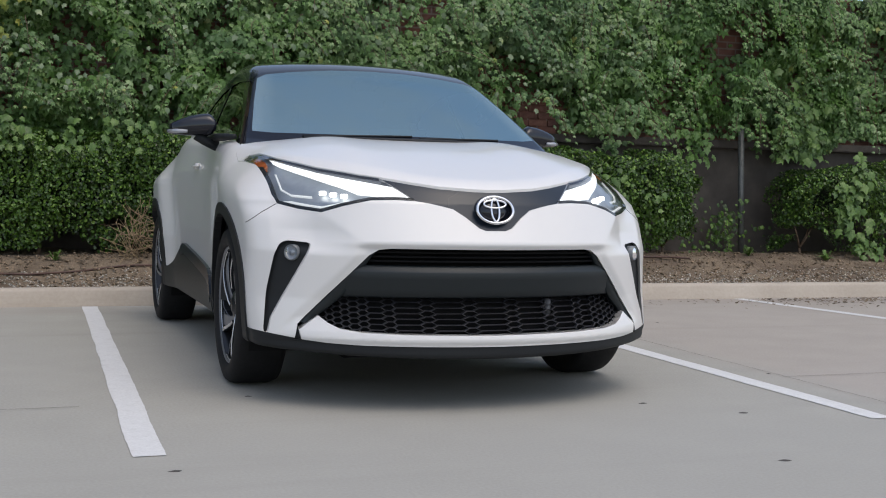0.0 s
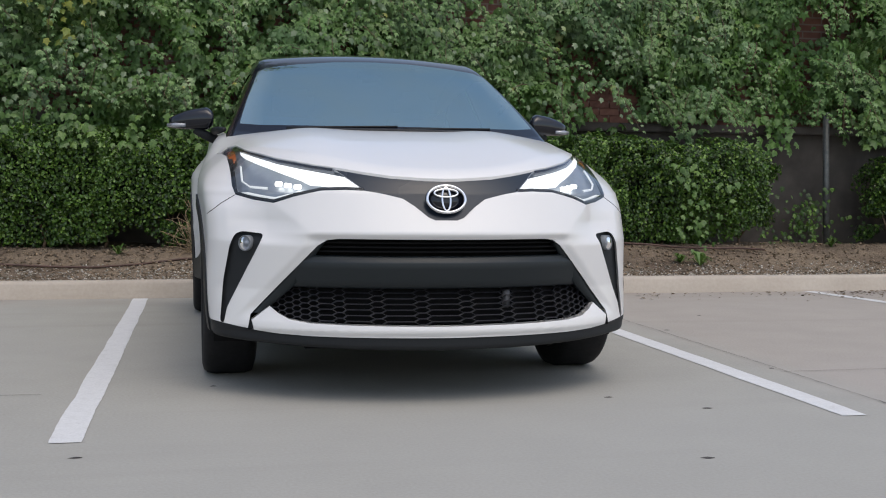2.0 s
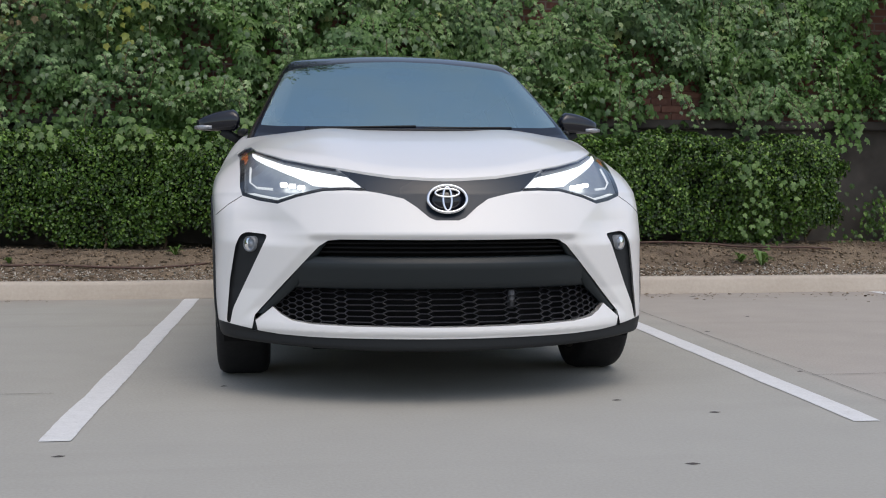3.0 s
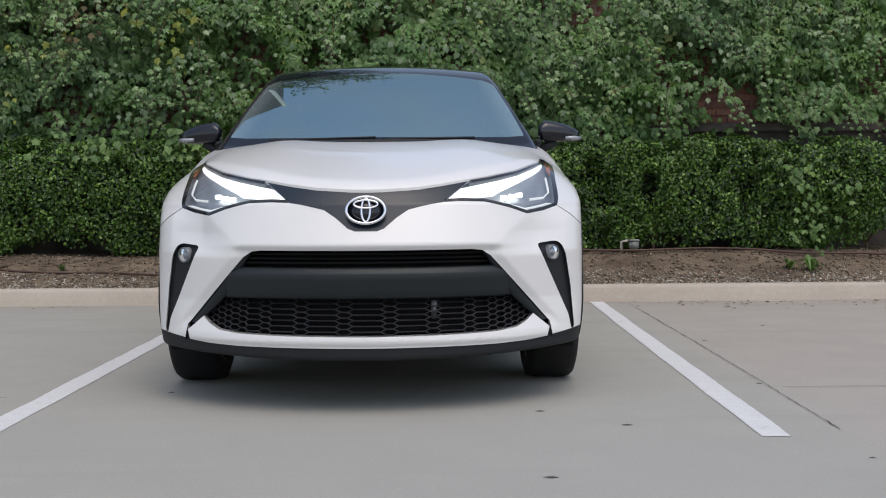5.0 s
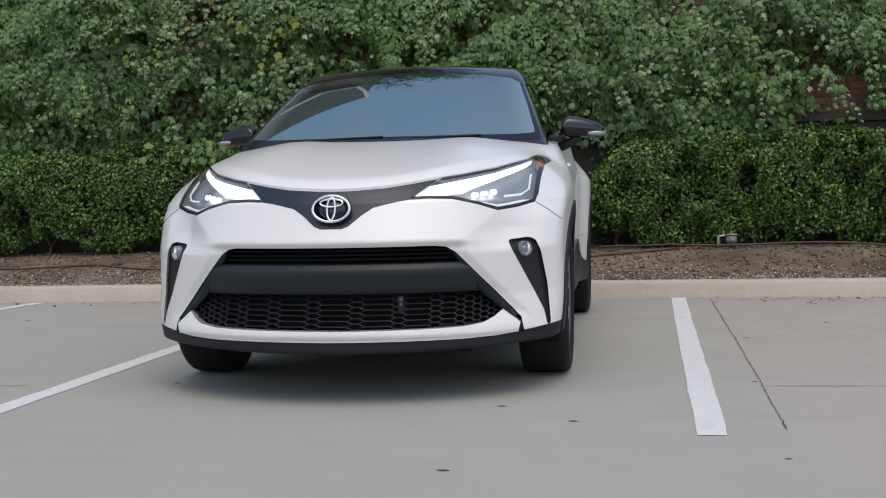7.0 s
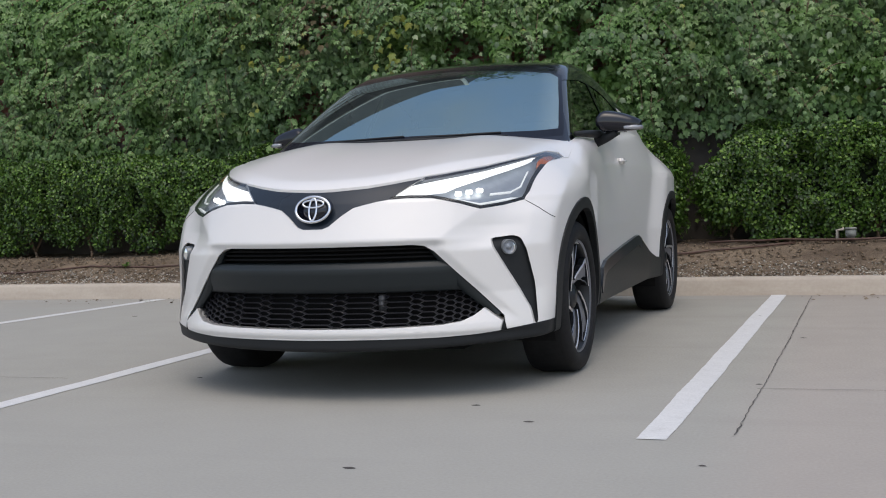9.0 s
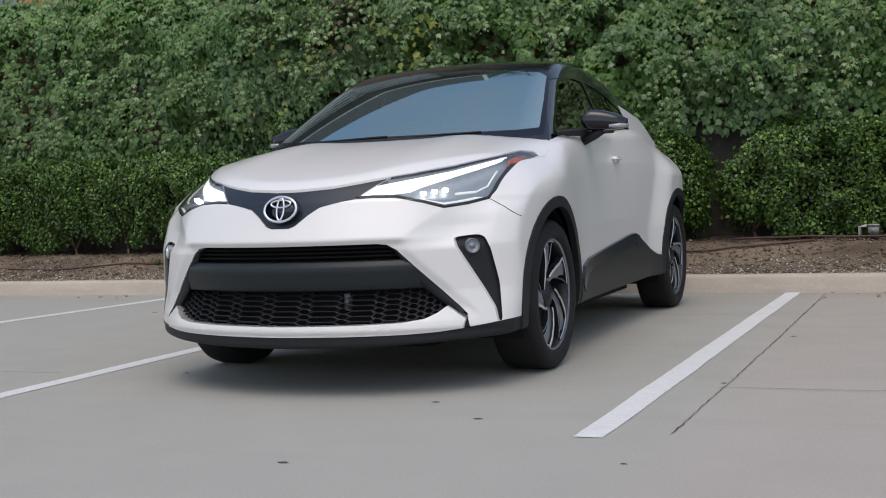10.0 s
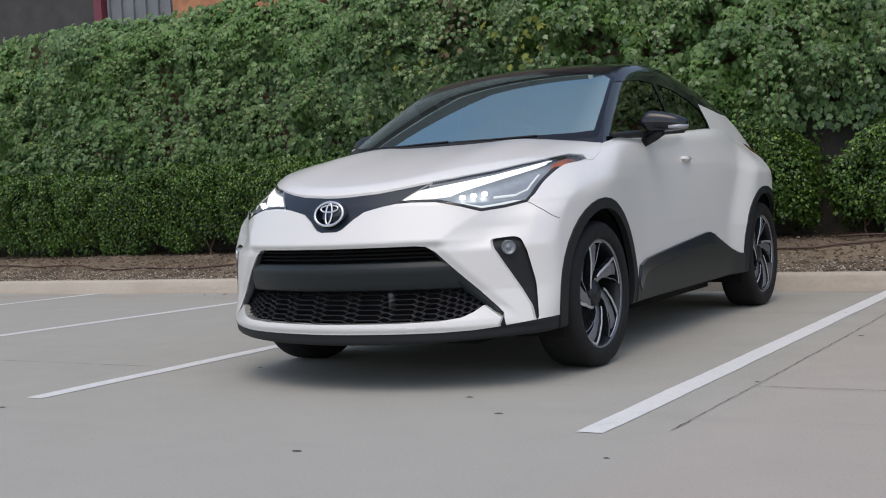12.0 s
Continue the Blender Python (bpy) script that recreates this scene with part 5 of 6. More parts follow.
# wheels
def wheel():
    """A tyre on a dark alloy rim with five looped spokes and machined edges; its outer side faces +x."""
    root = new("wheel")
    bm = bmesh.new()
    lathe(bm, [(0.250, 0.085), (0.255, 0.098), (0.268, 0.107), (0.295, 0.109), (0.318, 0.102), (0.330, 0.088), (0.335, 0.07), (0.336, 0.03), (0.336, -0.07), (0.325, -0.1), (0.29, -0.112), (0.25, -0.1)], 72)
    bmesh.ops.recalc_face_normals(bm, faces=bm.faces)
    part("tyre", bm, RUBBER, root, "black rubber tyre")
    bm = bmesh.new()
    lathe(bm, [(0.252, 0.088), (0.246, 0.092), (0.240, 0.086), (0.232, 0.06), (0.225, 0.02), (0.225, -0.09), (0.248, -0.1)], 64)
    rim = part("rim", bm, RIM_DARK, root, "dark alloy rim")
    bm = bmesh.new()
    lathe(bm, [(0.254, 0.086), (0.248, 0.0945), (0.240, 0.088)], 64)
    part("rim_edge", bm, RIM_GREY, rim, "grey rim edge")
    bm = bmesh.new()
    lathe(bm, [(0.15, 0.008), (0.15, 0.018), (0.07, 0.02), (0.07, 0.03), (0.0005, 0.03)], 40)
    part("brake_disc", bm, DISC, root, "steel brake disc")
    bm = bmesh.new()
    lathe(bm, [(0.228, -0.03), (0.12, -0.035), (0.0005, -0.035)], 32)
    part("wheel_back", bm, DEEP, root)
    bm = bmesh.new()
    lathe(bm, [(0.062, 0.03), (0.060, 0.062), (0.05, 0.07), (0.034, 0.072), (0.030, 0.078), (0.0005, 0.079)], 32)
    part("hub_cap", bm, RIM_DARK, root, "dark hub cap")
    def blade(path, w0, w1, lift):
        """A flat raised bar along (radius, angle) points on the wheel's face."""
        bm = bmesh.new()
        fine = []
        for (r0, a0), (r1, a1) in zip(path, path[1:]):
            fine += [(r0 + (r1 - r0) * i / 5, a0 + (a1 - a0) * i / 5) for i in range(5)]
        fine.append(path[-1])
        pts = [Vector((0, r * math.cos(radians(a)), r * math.sin(radians(a)))) for r, a in fine]
        rows = []
        for i, p in enumerate(pts):
            d = (pts[min(i + 1, len(pts) - 1)] - pts[max(i - 1, 0)]).normalized()
            v = Vector((0, -d.z, d.y))
            w = w0 + (w1 - w0) * i / (len(pts) - 1)
            x = 0.066 + 0.024 * math.sin((p.length - 0.045) / 0.197 * 2.2) + lift
            rows.append([bm.verts.new(p + Vector((x + dx, 0, 0)) + v * dv) for dv, dx in ((-w / 2, -0.03), (-w / 2, -0.002), (-w / 2 + 0.002, 0), (w / 2 - 0.002, 0), (w / 2, -0.002), (w / 2, -0.03))])
        for r0, r1 in zip(rows, rows[1:]):
            for i in range(5):
                bm.faces.new((r0[i], r1[i], r1[i + 1], r0[i + 1]))
        bm.faces.new(rows[0])
        bm.faces.new(rows[-1])
        bmesh.ops.recalc_face_normals(bm, faces=bm.faces)
        for f in bm.faces:
            f.material_index = 0 if abs(f.normal.x) > 0.5 else 1
        return bm

    for k in range(5):
        t = 72 * k + 39
        part("spoke", blade([(0.055, t + 34), (0.14, t + 1), (0.236, t - 15)], 0.034, 0.060, -0.010), [RIM_GREY, RIM_DARK], rim, "", False)
        part("spoke_edge", blade([(0.075, t + 46), (0.115, t + 24), (0.165, t + 10), (0.238, t)], 0.012, 0.016, 0.0), [MACHINED, RIM_DARK], rim, "bright machined spoke edge", False)
        part("spoke_edge", blade([(0.234, t + 2), (0.239, t - 16), (0.236, t - 33)], 0.012, 0.006, 0.0), [MACHINED, RIM_DARK], rim, "", False)
        part("spoke_edge", blade([(0.236, t - 32), (0.15, t - 17), (0.10, t + 2)], 0.005, 0.004, -0.008), [RIM_GREY, RIM_DARK], rim, "", False)
    for k in range(5):
        bm = bmesh.new()
        t = radians(72 * k + 30)
        lathe(bm, [(0.010, 0.05), (0.010, 0.066), (0.0005, 0.069)], 6)
        bmesh.ops.translate(bm, vec=(0, 0.042 * math.cos(t), 0.042 * math.sin(t)), verts=bm.verts)
        part("lug_nut", bm, CHROME, rim)
    return root


first = wheel()
first.parent = car
first.matrix_basis = pose(0.775, 0.0, HUB_Z, 0, 0, 0)
copy_thing(first, pose(0.785, BASE, HUB_Z, 47, 0, 0))
copy_thing(first, pose(-0.775, 0.0, HUB_Z, 30, 0, 180))
copy_thing(first, pose(-0.785, BASE, HUB_Z, 70, 0, 180))

# ---- hedge and creeper ----
IVY = [(0, -0.42, 0.0), (0.16, -0.46, 0.02), (0.40, -0.36, -0.10), (0.34, -0.10, 0.04), (0.54, 0.12, -0.16), (0.30, 0.20, 0.02), (0.0, 0.64, -0.20), (-0.30, 0.20, 0.02), (-0.54, 0.12, -0.16), (-0.34, -0.10, 0.04), (-0.40, -0.36, -0.10), (-0.16, -0.46, 0.02), (0, -0.05, 0.09)]
IVY_FACES = [(k, (k + 1) % 12, 12) for k in range(12)]
FIVE = [(0.0, -0.12, 0.05)]
FIVE_FACES = []
for _turn, _long in ((0, 0.66), (52, 0.58), (-52, 0.58), (112, 0.42), (-112, 0.42)):
    _c, _s = math.cos(radians(_turn)), math.sin(radians(_turn))
    for _u, _v, _w in ((-0.16, 0.45, 0.06), (0.0, 1.0, -0.20), (0.16, 0.45, 0.06)):
        FIVE.append((_u * _c + _v * _long * _s, -0.12 + _v * _long * _c - _u * _s, _w - 0.05 * abs(_s)))
    FIVE_FACES.append((0, len(FIVE) - 3, len(FIVE) - 2, len(FIVE) - 1))
OVAL = [(0, -0.5, 0), (0.36, -0.10, 0.12), (0.27, 0.28, 0.09), (0, 0.50, -0.06), (-0.27, 0.28, 0.09), (-0.36, -0.10, 0.12)]
OVAL_FACES = [(0, 1, 2, 3), (0, 3, 4, 5)]


def hedge(x0, x1, y0, y1, z0, z1, count, seed, label, ragged=0.0):
    """A clipped hedge: small leaves over a box with rounded, uneven faces, stems below, leaves inside too."""
    r = np.random.default_rng(seed)
    root = tagged(new("hedge"), label, "hedge", "hedges along the wall")
    lx, ly, lz = x1 - x0, y1 - y0, z1 - z0
    area = np.array([lx * lz, lx * ly * 1.1, ly * lz, ly * lz])
    n = (area / area.sum() * count).astype(int)
    pts, nrm = [], []
    for k, m in enumerate(n):
        u, v = r.uniform(0, 1, m), r.uniform(0, 1, m)
        if k == 0:
            p, q = np.stack([x0 + lx * u, np.full(m, y0), z0 + lz * v], 1), np.array([0, -1.0, 0.25])
        elif k == 1:
            p, q = np.stack([x0 + lx * u, y0 + ly * v, np.full(m, z1)], 1), np.array([0, -0.2, 1.0])
        else:
            p, q = np.stack([np.full(m, x0 if k == 2 else x1), y0 + ly * u, z0 + lz * v], 1), np.array([-1.0 if k == 2 else 1.0, 0, 0.2])
        pts.append(p)
        nrm.append(np.tile(q, (m, 1)))
    p, q = np.concatenate(pts), np.concatenate(nrm)
    # rounded shoulders and an uneven face
    top = np.clip((p[:, 2] - (z1 - 0.22)) / 0.22, 0, 1)
    face = p[:, 1] < y0 + 0.01
    p[:, 1] += np.where(face, 0.10 * top**2, 0)
    cover = p[:, 2] > z1 - 1e-6
    p[:, 1] += np.where(cover, 0.10 * (y1 - p[:, 1]) / ly, 0)
    p[:, 2] -= np.where(cover, 0.05 * np.clip((y0 + 0.26 - p[:, 1]) / 0.16, 0, 1), 0)
    q[:, 2] += np.where(face, 0.45 * top, 0)
    low = np.clip((z0 + 0.62 - p[:, 2]) / 0.62, 0, 1)
    p[:, 1] += np.where(p[:, 1] < y0 + 0.2, 0.16 * low**1.4, 0)
    span = np.minimum(p[:, 0] - x0, x1 - p[:, 0])
    fall = np.clip((0.38 - span) / 0.38, 0, 1) ** 2
    p[:, 2] -= 0.22 * fall * np.clip((p[:, 2] - z0) / lz, 0, 1)
    p[:, 1] += np.where(p[:, 1] < y0 + 0.2, 0.16 * fall, 0)
    swell = lambda u, v: (0.06 + 0.06 * ragged) * value_noise(u, v * 1.2, 0.5, seed) + 0.045 * value_noise(u, v, 0.17, seed + 1)
    u, v = p[:, 0], p[:, 2] + p[:, 1]
    wave, dip = swell(u, v), 0.03
    lean = np.stack([(swell(u + dip, v) - wave) / dip, np.zeros(len(p)), (swell(u, v + dip) - wave) / dip], 1)
    p += q / np.linalg.norm(q, axis=1, keepdims=True) * wave[:, None]
    q = q - 0.8 * lean
    p[:, 0] += r.normal(0, 0.035, len(p)) * fall + 0.10 * fall * value_noise(p[:, 2], p[:, 1], 0.22, seed + 9)
    # lower edge runs up and down, with holes near it
    edge = z0 + 0.20 * value_noise(p[:, 0], p[:, 1], 0.4, seed + 2) + 0.07
    thin = r.uniform(0, 1, len(p)) < np.clip((p[:, 2] - edge + 0.1) / 0.16, 0.0, 1)
    thin &= value_noise(p[:, 0], p[:, 2] * 1.3, 0.22, seed + 3) > -1.3 + (0.5 + ragged) * np.clip((z0 + 0.55 - p[:, 2]) / 0.55, 0, 1)
    p, q = p[thin], q[thin]
    pocket = value_noise(p[:, 0], p[:, 2] * 0.5 + p[:, 1] * 0.6, 0.2, seed + 5) + 0.6 * value_noise(p[:, 0], p[:, 2] + p[:, 1], 0.09, seed + 6)
    depth = (np.where(r.uniform(0, 1, len(p)) < 0.42, r.exponential(0.012, len(p)), r.uniform(0.05, 0.15, len(p))) + 0.16 * np.clip(pocket - 0.15, 0, 1)).clip(0, 0.2)
    p -= q / np.linalg.norm(q, axis=1, keepdims=True) * depth[:, None]
    q = q + np.array([0, 0, 0.15]) + r.normal(0, 0.6, q.shape)
    leaves = cloud("leaves", OVAL, OVAL_FACES, p, q, r.uniform(0.022, 0.039, len(p)), r.normal(0, 0.9, (len(p), 3)), HEDGE_LEAF, "small glossy green leaves", "")
    del leaves["kind"]
    leaves["kind"] = "stuff"
    leaves.parent = root
    # plain dark block whose colour stands for the shade between the leaves
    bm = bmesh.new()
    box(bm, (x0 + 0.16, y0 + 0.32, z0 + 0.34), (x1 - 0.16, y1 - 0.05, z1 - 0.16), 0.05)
    part("shade_core", bm, simple("hedge_inner_shade", (0.012, 0.02, 0.008), 0.95, vary=0.5, scale=14), root, "dark core standing for shade among the leaves")
    g = random.Random(seed)
    x = max(x0 + 0.15, -7.0)
    while x < min(x1 - 0.1, 7.5):
        y = y0 + g.uniform(0.22, 0.42)
        base = bed_height(x, y) - 0.02
        a = Vector((x, y, base))
        fork = a + Vector((g.uniform(-0.03, 0.03), 0, 0.08))
        bm = bmesh.new()
        tube(bm, [a, fork], [0.016, 0.013], 6)
        for _ in range(3):
            b = a + Vector((g.uniform(-0.16, 0.16), g.uniform(-0.12, 0.1), g.uniform(0.3, 0.42)))
            tube(bm, [fork, (fork + b) / 2 + Vector((g.uniform(-0.03, 0.03), 0, 0)), b], [0.012, 0.009, 0.005], 5)
        part("stem", bm, STEM, root)
        x += g.uniform(0.3, 0.95)
    return root


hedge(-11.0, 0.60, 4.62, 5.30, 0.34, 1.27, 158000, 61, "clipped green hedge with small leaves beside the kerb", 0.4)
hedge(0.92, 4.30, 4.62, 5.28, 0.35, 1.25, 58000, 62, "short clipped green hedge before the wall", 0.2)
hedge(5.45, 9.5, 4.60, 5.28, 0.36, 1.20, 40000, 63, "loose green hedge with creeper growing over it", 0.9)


def creeper(count, seed):
    """The creeper on the wall: lobed leaves in bulging, hanging masses with gaps."""
    r = np.random.default_rng(seed)
    x, z = r.uniform(-20, 11, count), r.uniform(1.2, 3.35, count)
    mass = lambda u, v: 0.22 * value_noise(u, v * 0.9, 1.1, seed) + 0.18 * value_noise(u, v, 0.38, seed + 1) + 0.08 * value_noise(u, v, 0.16, seed + 8)
    bulge = mass(x, z)
    foot = 1.20 + 0.22 * np.clip((x - 3.2) / 0.6, 0, 1) + 0.20 * value_noise(x, x * 0, 0.7, seed + 2) + 0.10 * value_noise(x, x * 0 + 5, 0.25, seed + 3) + 0.03 * np.clip((x - 1.8) / 0.8, 0, 1)
    top = 3.12 + 0.09 * value_noise(x, x * 0, 0.7, seed + 4) + 0.05 * value_noise(x, x * 0 + 9, 0.2, seed + 5)
    keep = (z > foot) & (z < top)
    gaps = value_noise(x, z * 1.2, 0.55, seed + 6) + 0.6 * value_noise(x, z, 0.2, seed + 7)
    keep &= r.uniform(0, 1, count) < np.clip(0.95 + gaps * 1.8 - 0.35 * np.clip((1.9 - z) / 0.5, 0, 1), 0.04, 1)
    brick = ((x - 3.0) / 0.30) ** 2 + ((z - 1.62) / 0.16) ** 2 < 1 + 0.5 * value_noise(x, z, 0.2, seed + 9)
    keep &= ~(brick & (r.uniform(0, 1, count) < 0.93))
    x, z, bulge, gaps, top, foot = (a[keep] for a in (x, z, bulge, gaps, top, foot))
    n = len(x)
    crown = np.clip((z - (top - 0.3)) / 0.3, 0, 1)
    lowlip = np.clip(((foot + 0.45) - z) / 0.45, 0, 1)
    y = 5.20 - bulge * 1.05 + 0.14 * np.clip(-gaps - 0.1, 0, 1) + 0.32 * lowlip + 0.30 * crown**2 + r.exponential(0.075, n).clip(0, 0.3)
    y = np.minimum(y, np.where(z < 1.5, 5.38, 5.50))
    dip = 0.04
    lean_x, lean_z = (mass(x + dip, z) - bulge) / dip, (mass(x, z + dip) - bulge) / dip
    slope = np.stack([r.normal(0, 0.4, n) - 0.8 * lean_x, np.full(n, -1.0) + r.normal(0, 0.25, n), 0.62 + r.normal(0, 0.38, n) + crown - 0.8 * lean_z], 1)
    spin = np.stack([r.normal(0, 0.6, n), np.zeros(n), r.normal(0, 0.3, n)], 1)
    m = 34000
    bx, bz = r.uniform(-20, 11, m), r.uniform(1.2, 3.1, m)
    hole = ((bx - 3.0) / 0.28) ** 2 + ((bz - 1.62) / 0.15) ** 2 < 1 + 0.5 * value_noise(bx, bz, 0.2, seed + 9)
    hole |= (bz < 1.45) & (bx > 2.6)
    hole |= value_noise(bx, bz, 0.4, seed + 12) > 0.86
    bx, bz = bx[~hole], bz[~hole]
    m = len(bx)
    x, z = np.concatenate([x, bx]), np.concatenate([z, bz])
    y = np.concatenate([y, np.where(bz < 1.5, 5.36, WALL_Y - 0.05) - r.uniform(0, 0.08, m)])
    slope = np.concatenate([slope, np.stack([r.normal(0, 0.45, m), np.full(m, -1.0), r.normal(0.4, 0.3, m)], 1)])
    spin = np.concatenate([spin, np.stack([r.normal(0, 0.6, m), np.zeros(m), r.normal(0, 0.3, m)], 1)])
    n = len(x)
    places, broad = np.stack([x, y, z], 1), r.uniform(0, 1, n) < 0.5
    broad[n - m:] = True
    for pick, shape, faces, sizes in ((broad, IVY, IVY_FACES, 0.032 + 0.060 * r.beta(1.6, 2.2, n)), (~broad, FIVE, FIVE_FACES, 0.070 + 0.070 * r.beta(1.6, 2.2, n))):
        cloud("creeper", shape, faces, places[pick], slope[pick], sizes[pick], spin[pick], IVY_LEAF, "dense green creeper with lobed leaves covering the wall", "creeper")


creeper(135000, 71)


def tree(x, y, seed):
    """A thin-crowned tree behind the wall: trunk, limbs, twigs and sparse small leaves."""
    g, r = random.Random(seed), np.random.default_rng(seed)
    root = tagged(new("tree"), "tall thin-crowned tree behind the creeper wall", "tree")
    bm = bmesh.new()
    top = Vector((x + 0.2, y, 7.2))
    tube(bm, [(x, y, 0), (x + 0.05, y, 2.6), (x - 0.05, y + 0.1, 5.6), top], [0.16, 0.13, 0.10, 0.07], 10)
    places = []
    for k in range(16):
        a = Vector((x, y, 4.3 + 0.18 * k))
        t = k * 2.4
        d = Vector((math.cos(t), 0.6 * math.sin(t), g.uniform(0.5, 1.1))).normalized()
        pts = [a]
        for i in range(5):
            d = (d + Vector((g.uniform(-0.3, 0.3), g.uniform(-0.3, 0.3), g.uniform(-0.1, 0.25)))).normalized()
            pts.append(pts[-1] + d * g.uniform(0.3, 0.55))
            for _ in range(5):
                e = pts[-1] + Vector((g.uniform(-0.4, 0.4), g.uniform(-0.4, 0.4), g.uniform(-0.2, 0.5)))
                tube(bm, [pts[-1], e], [0.012, 0.004], 4)
                places += [e + Vector((g.gauss(0, 0.12), g.gauss(0, 0.12), g.gauss(0, 0.12))) for _ in range(22)]
        tube(bm, pts, [0.05, 0.04, 0.03, 0.022, 0.016, 0.008], 6)
    part("trunk", bm, STEM, root, "brown trunk with limbs")
    p = np.array([tuple(v) for v in places])
    crown = cloud("crown", OVAL, OVAL_FACES, p, r.normal(0, 1, p.shape) + np.array([0, 0, 0.6]), r.uniform(0.06, 0.12, len(p)), r.normal(0, 1, p.shape), HEDGE_LEAF, "sparse green crown", "")
    crown.parent = root


tree(-1.9, 9.6, 77)


def sprays(count, seed):
    """Loose shoots that stand out from the creeper, with leaves along them."""
    r = np.random.default_rng(seed)
    g = random.Random(seed)
    places, normals, sizes = [], [], []
    bm = bmesh.new()
    for _ in range(count):
        x, z = g.uniform(-12, 9), g.uniform(1.5, 3.05)
        p = Vector((x, 5.05 - 0.18 * g.random(), z))
        d = Vector((g.uniform(-0.7, 0.7), -0.55, g.uniform(-0.5, 0.5)))
        pts = [p.copy()]
        for k in range(7):
            d = (d + Vector((g.uniform(-0.2, 0.2), 0.02, -0.17))).normalized()
            p = p + d * g.uniform(0.045, 0.075)
            pts.append(p.copy())
            for s in (-1, 1):
                places.append(p + Vector((s * 0.035, 0, g.uniform(-0.02, 0.02))))
                normals.append((g.uniform(-0.5, 0.5) + 0.3 * s, -0.8, 0.7 + g.uniform(-0.3, 0.3)))
                sizes.append(g.uniform(0.04, 0.08) * (1 - 0.08 * k))
        tube(bm, pts, [0.004 * (1 - 0.1 * k) for k in range(len(pts))], 4)
    places, normals, sizes = np.array(places), np.array(normals), np.array(sizes)
    root = cloud("creeper_shoots", FIVE, FIVE_FACES, places, normals, 1.25 * sizes, r.normal(0, 0.6, (len(sizes), 3)), IVY_LEAF, "loose leafy creeper shoots hanging off the wall", "creeper")
    single = bmesh.new()
    vs = [single.verts.new((0.8 * a, 0.8 * b, 0.8 * c)) for a, b, c in IVY]
    for f in IVY_FACES:
        single.faces.new([vs[k] for k in f])
    first = None
    for k in range(290):
        x, z = g.uniform(-2.6, 3.6), g.uniform(1.45, 2.6)
        m = pose(x, 4.93 - 0.22 * g.random(), z, 62 + g.uniform(-28, 28), g.uniform(-35, 35), g.uniform(-30, 30)) @ Matrix.Scale(g.uniform(0.045, 0.078), 4) @ pose(0, 0, 0, 0, 0, 180 + g.uniform(-40, 40))
        if first is None:
            first = ob = part("leaf", single, SHOOT_LEAF, root)
        else:
            ob = new("leaf", first.data)
            ob.parent = root
        ob.matrix_basis = m
    part("shoot_stems", bm, STEM, root, "thin woody shoots")


sprays(620, 72)


def vine_patch(name, count, x0, x1, y0, z0, z1, size, material, label, seed):
    """Larger leaves of a vine that climbs over the hedge, in a few clusters."""
    r = np.random.default_rng(seed)
    cx, cz = r.uniform(x0, x1, 9), r.uniform(z0, z1, 9)
    k = r.integers(0, 9, count)
    x, z = cx[k] + r.normal(0, 0.09, count), np.clip(cz[k] + r.normal(0, 0.12, count), z0 - 0.05, z1 + 0.08)
    y = y0 + r.uniform(-0.05, 0.05, count)
    nrm = np.stack([r.normal(0, 0.4, count), -1 + r.normal(0, 0.2, count), 0.6 + r.normal(0, 0.3, count)], 1)
    return cloud(name, IVY, IVY_FACES, np.stack([x, y, z], 1), nrm, size * r.uniform(0.6, 1.2, count), r.normal(0, 0.4, (count, 3)), material, label, "vine")


vine_patch("hedge_vine", 80, 3.25, 3.75, 4.55, 0.32, 1.0, 0.058, VINE_LEAF, "light green vine leaves climbing over the hedge", 81)
vine_patch("hedge_vine", 220, 5.5, 7.0, 4.52, 0.35, 1.3, 0.10, VINE_LEAF, "light green vine leaves climbing over the hedge", 82)
vine_patch("wall_vine", 90, 4.6, 5.7, 5.3, 0.28, 0.62, 0.055, HEDGE_LEAF, "low dark green growth at the foot of the wall", 83)
vine_patch("wall_vine", 160, 4.35, 5.3, 5.2, 0.24, 0.75, 0.045, HEDGE_LEAF, "low dark green growth at the foot of the wall", 87)
vine_patch("wall_vine", 150, 3.3, 5.2, 5.28, 1.22, 1.62, 0.07, IVY_LEAF, "creeper shoots hanging over the ledge", 88)
vine_patch("wall_vine", 130, 0.45, 1.1, 5.40, 0.5, 1.35, 0.045, HEDGE_LEAF, "dark leaves in the gap between the hedges", 86)
vine_patch("yellow_vine", 30, -2.15, -1.75, 4.90, 1.92, 2.3, 0.075, YELLOW_LEAF, "yellowing vine leaves among the green creeper", 89)
vine_patch("yellow_vine", 16, -3.6, -2.8, 4.9, 1.5, 2.4, 0.06, YELLOW_LEAF, "yellowing vine leaves among the green creeper", 91)
vine_patch("dry_vine", 40, -2.85, -2.45, 4.95, 2.2, 2.75, 0.06, DRY_LEAF, "dry brown leaves hanging in the creeper", 90)
vine_patch("hanging_vine", 150, 5.35, 5.75, 4.95, 1.05, 2.3, 0.085, VINE_LEAF, "fresh green vine hanging down from the creeper", 84)
vine_patch("hedge_top_vine", 120, -2.9, -0.6, 4.62, 1.18, 1.27, 0.07, VINE_LEAF, "pale vine trailing along the hedge top", 85)


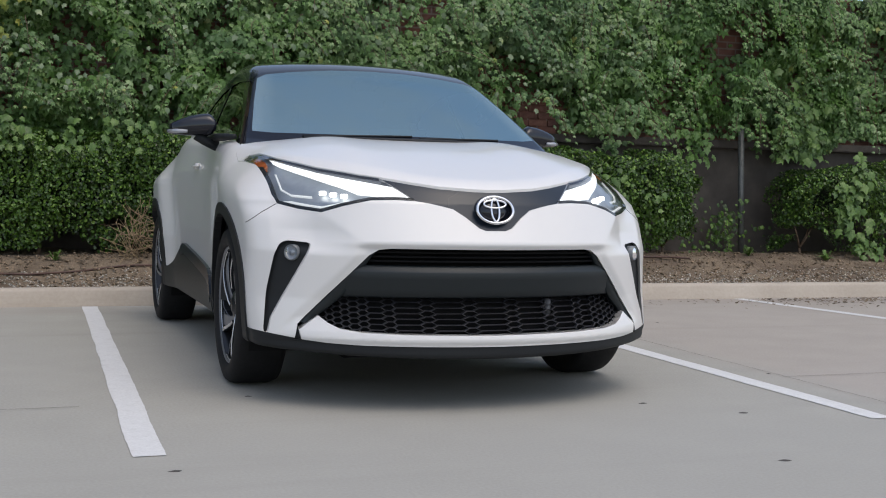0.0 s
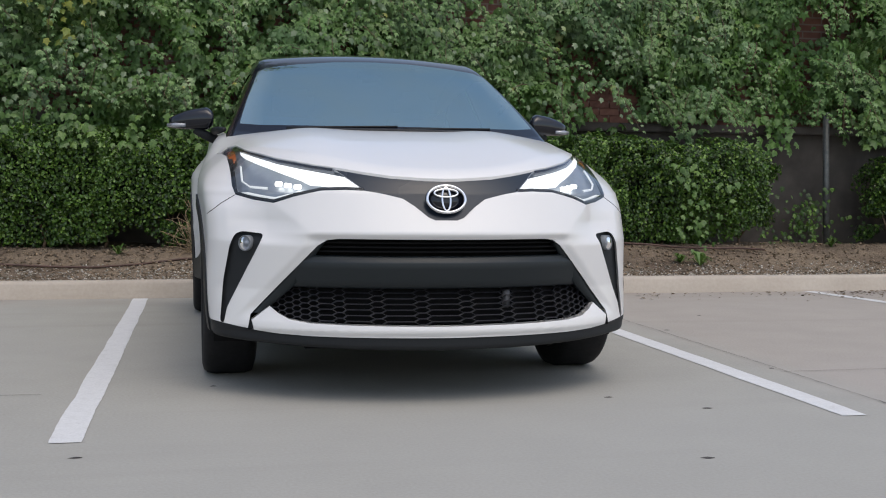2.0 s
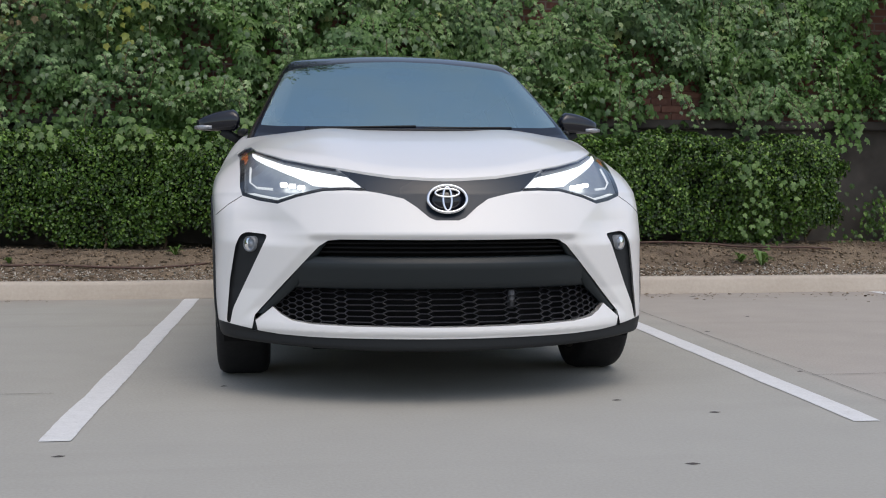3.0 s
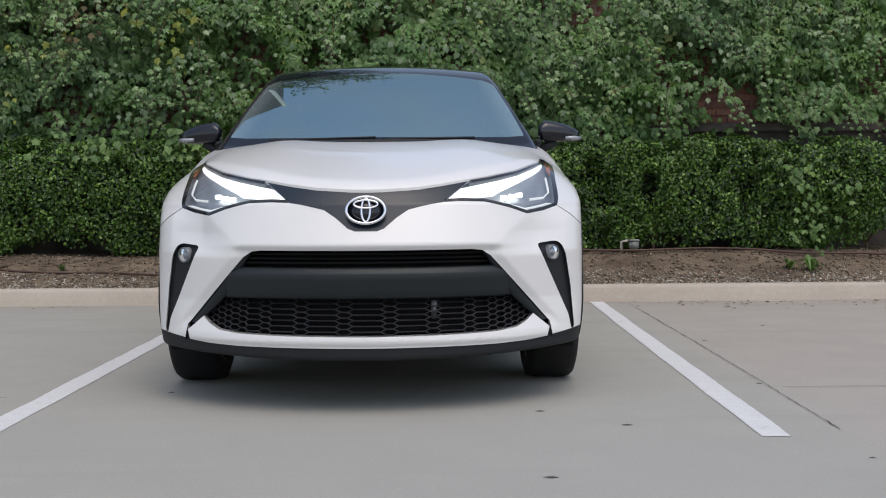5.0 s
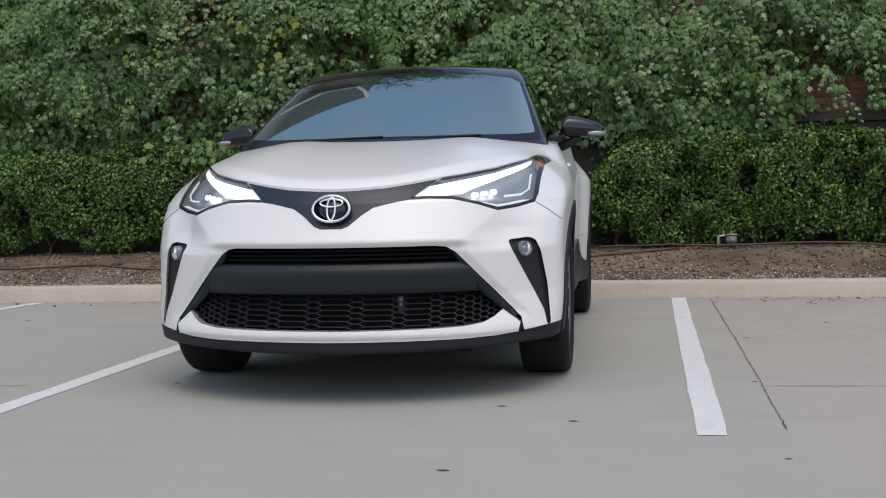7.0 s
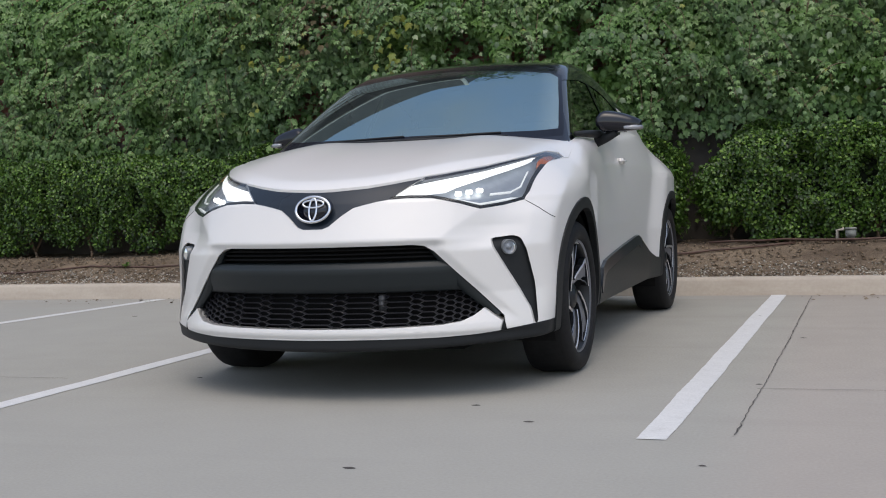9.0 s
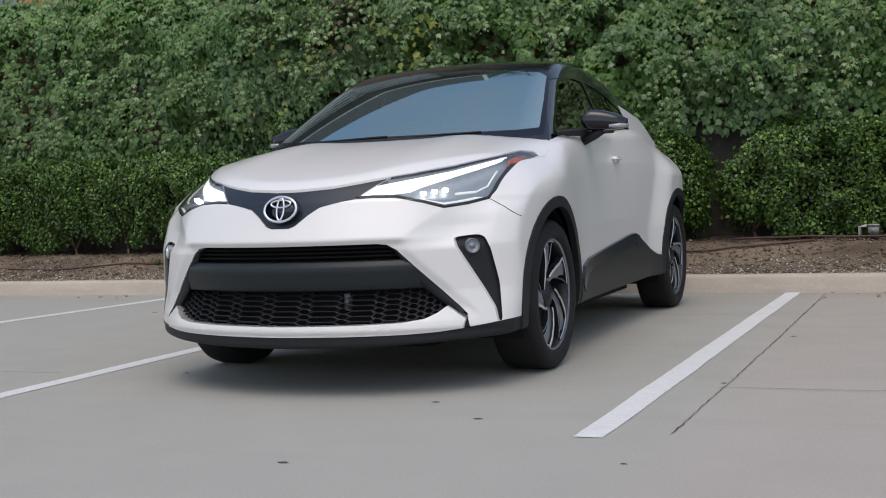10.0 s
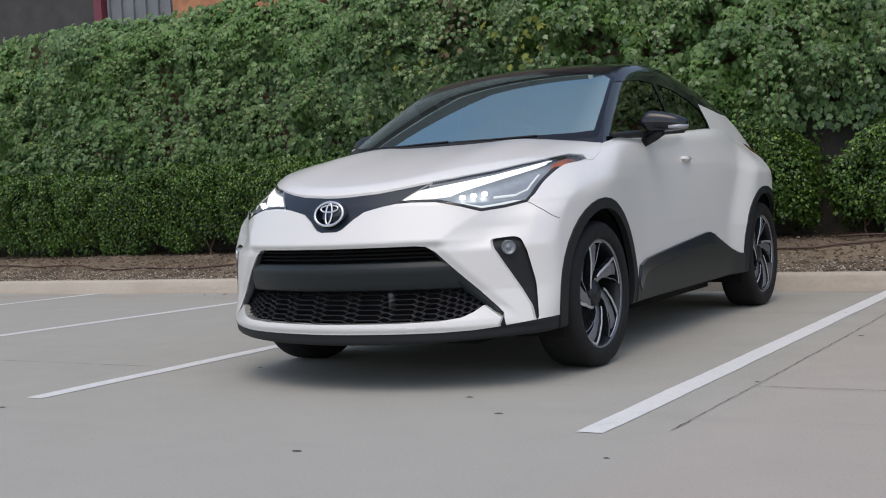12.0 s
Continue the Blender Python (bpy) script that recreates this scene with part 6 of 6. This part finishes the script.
def weed(x, y, size, seed):
    """A small leafy weed on the soil."""
    g = random.Random(seed)
    bm = bmesh.new()
    z = bed_height(x, y)
    for k in range(14):
        t, l, h = g.uniform(0, 6.28), size * g.uniform(0.5, 1), size * g.uniform(0.3, 0.9)
        d, e = Vector((math.cos(t), math.sin(t), 0)), Vector((-math.sin(t), math.cos(t), 0))
        a = Vector((x, y, z - 0.005))
        m, tip = a + d * l * 0.5 + Vector((0, 0, h)), a + d * l + Vector((0, 0, h * 0.7))
        v = [bm.verts.new(p) for p in (a, m + e * size * 0.16, tip, m - e * size * 0.16)]
        bm.faces.new(v)
    return tagged(mesh_object("weed", bm, VINE_LEAF), "small green weed on the soil", "weed", "weeds")


for k, (x, y, q) in enumerate(((-1.46, 4.55, 0.10), (3.35, 4.2, 0.14), (3.2, 4.28, 0.10), (-2.7, 4.3, 0.06), (5.6, 4.5, 0.13), (4.9, 4.75, 0.10), (-4.4, 4.35, 0.08))):
    weed(x, y, q, 90 + k)


def dry_clump(x, y, seed):
    """Dry twigs where the hedge is bare."""
    g = random.Random(seed)
    bm = bmesh.new()
    z = bed_height(x, y)
    for k in range(120):
        a = Vector((x + g.uniform(-0.16, 0.16), y + g.uniform(-0.06, 0.08), z - 0.01 + (0.0 if k % 3 == 0 else g.uniform(0, 0.3))))
        pts, d = [a], Vector((g.uniform(-0.8, 0.8), g.uniform(-0.5, 0.3), g.uniform(0.0, 1.0)))
        for _ in range(4):
            d = (d + Vector((g.uniform(-0.6, 0.6), g.uniform(-0.4, 0.4), g.uniform(-0.6, 0.5)))).normalized()
            pts.append(pts[-1] + d * g.uniform(0.04, 0.09))
        tube(bm, pts, [0.003, 0.0028, 0.0025, 0.002, 0.0012], 4)
    return tagged(mesh_object("dry_twigs", bm, DRY_STEM), "clump of dry brown twigs under the hedge", "twigs", kind="stuff")


dry_clump(-0.78, 4.62, 95)


def hose(points, name, label, radius, material):
    bm = bmesh.new()
    tube(bm, [(x, y, bed_height(x, y) + radius + lift) for x, y, lift in points], radius, 6)
    return tagged(mesh_object(name, bm, material), label, "hose")


HOSE = simple("brown_drip_hose", (0.07, 0.035, 0.025), 0.6, vary=0.3, scale=12)
hose([(-9 + 0.35 * k, 4.28 + 0.10 * math.sin(k * 0.55) + 0.05 * math.sin(k * 1.7), 0.004) for k in range(27)], "drip_hose", "thin brown drip hose lying on the soil", 0.009, HOSE)
hose([(0.9 + 0.2 * k, 4.72 + 0.05 * math.sin(k * 0.9) - 0.012 * max(0, k - 9) ** 1.6, 0.02) for k in range(17)], "drip_hose", "thin brown drip hose lying under the hedge", 0.010, HOSE)

hose([(-0.5 + 0.16 * k, 4.46 + 0.03 * math.sin(k * 0.8) + 0.02 * max(0, k - 8) ** 1.5, 0.006) for k in range(14)], "drip_hose", "thin brown drip hose lying on the soil", 0.010, HOSE)


def valve_box():
    """A small weathered irrigation box on a short pipe."""
    x, y = 2.0, 4.70
    z = bed_height(x, y)
    root = tagged(new("valve_box"), "small weathered grey irrigation box under the hedge", "box")
    bm = bmesh.new()
    box(bm, (x - 0.04, y - 0.03, z + 0.04), (x + 0.04, y + 0.04, z + 0.11), 0.01)
    part("body", bm, METAL_PALE, root, "pale grey box")
    bm = bmesh.new()
    box(bm, (x - 0.046, y - 0.036, z + 0.105), (x + 0.046, y + 0.046, z + 0.12), 0.005)
    part("lid", bm, METAL_PALE, root)
    bm = bmesh.new()
    tube(bm, [(x - 0.10, y + 0.02, z - 0.03), (x - 0.10, y + 0.02, z + 0.1), (x - 0.05, y + 0.02, z + 0.11)], 0.014, 8)
    part("pipe", bm, STONE_CHIP, root, "pale plastic pipe")


METAL_PALE = simple("pale_grey_plastic", (0.22, 0.23, 0.21), 0.6, vary=0.3, scale=14)
valve_box()
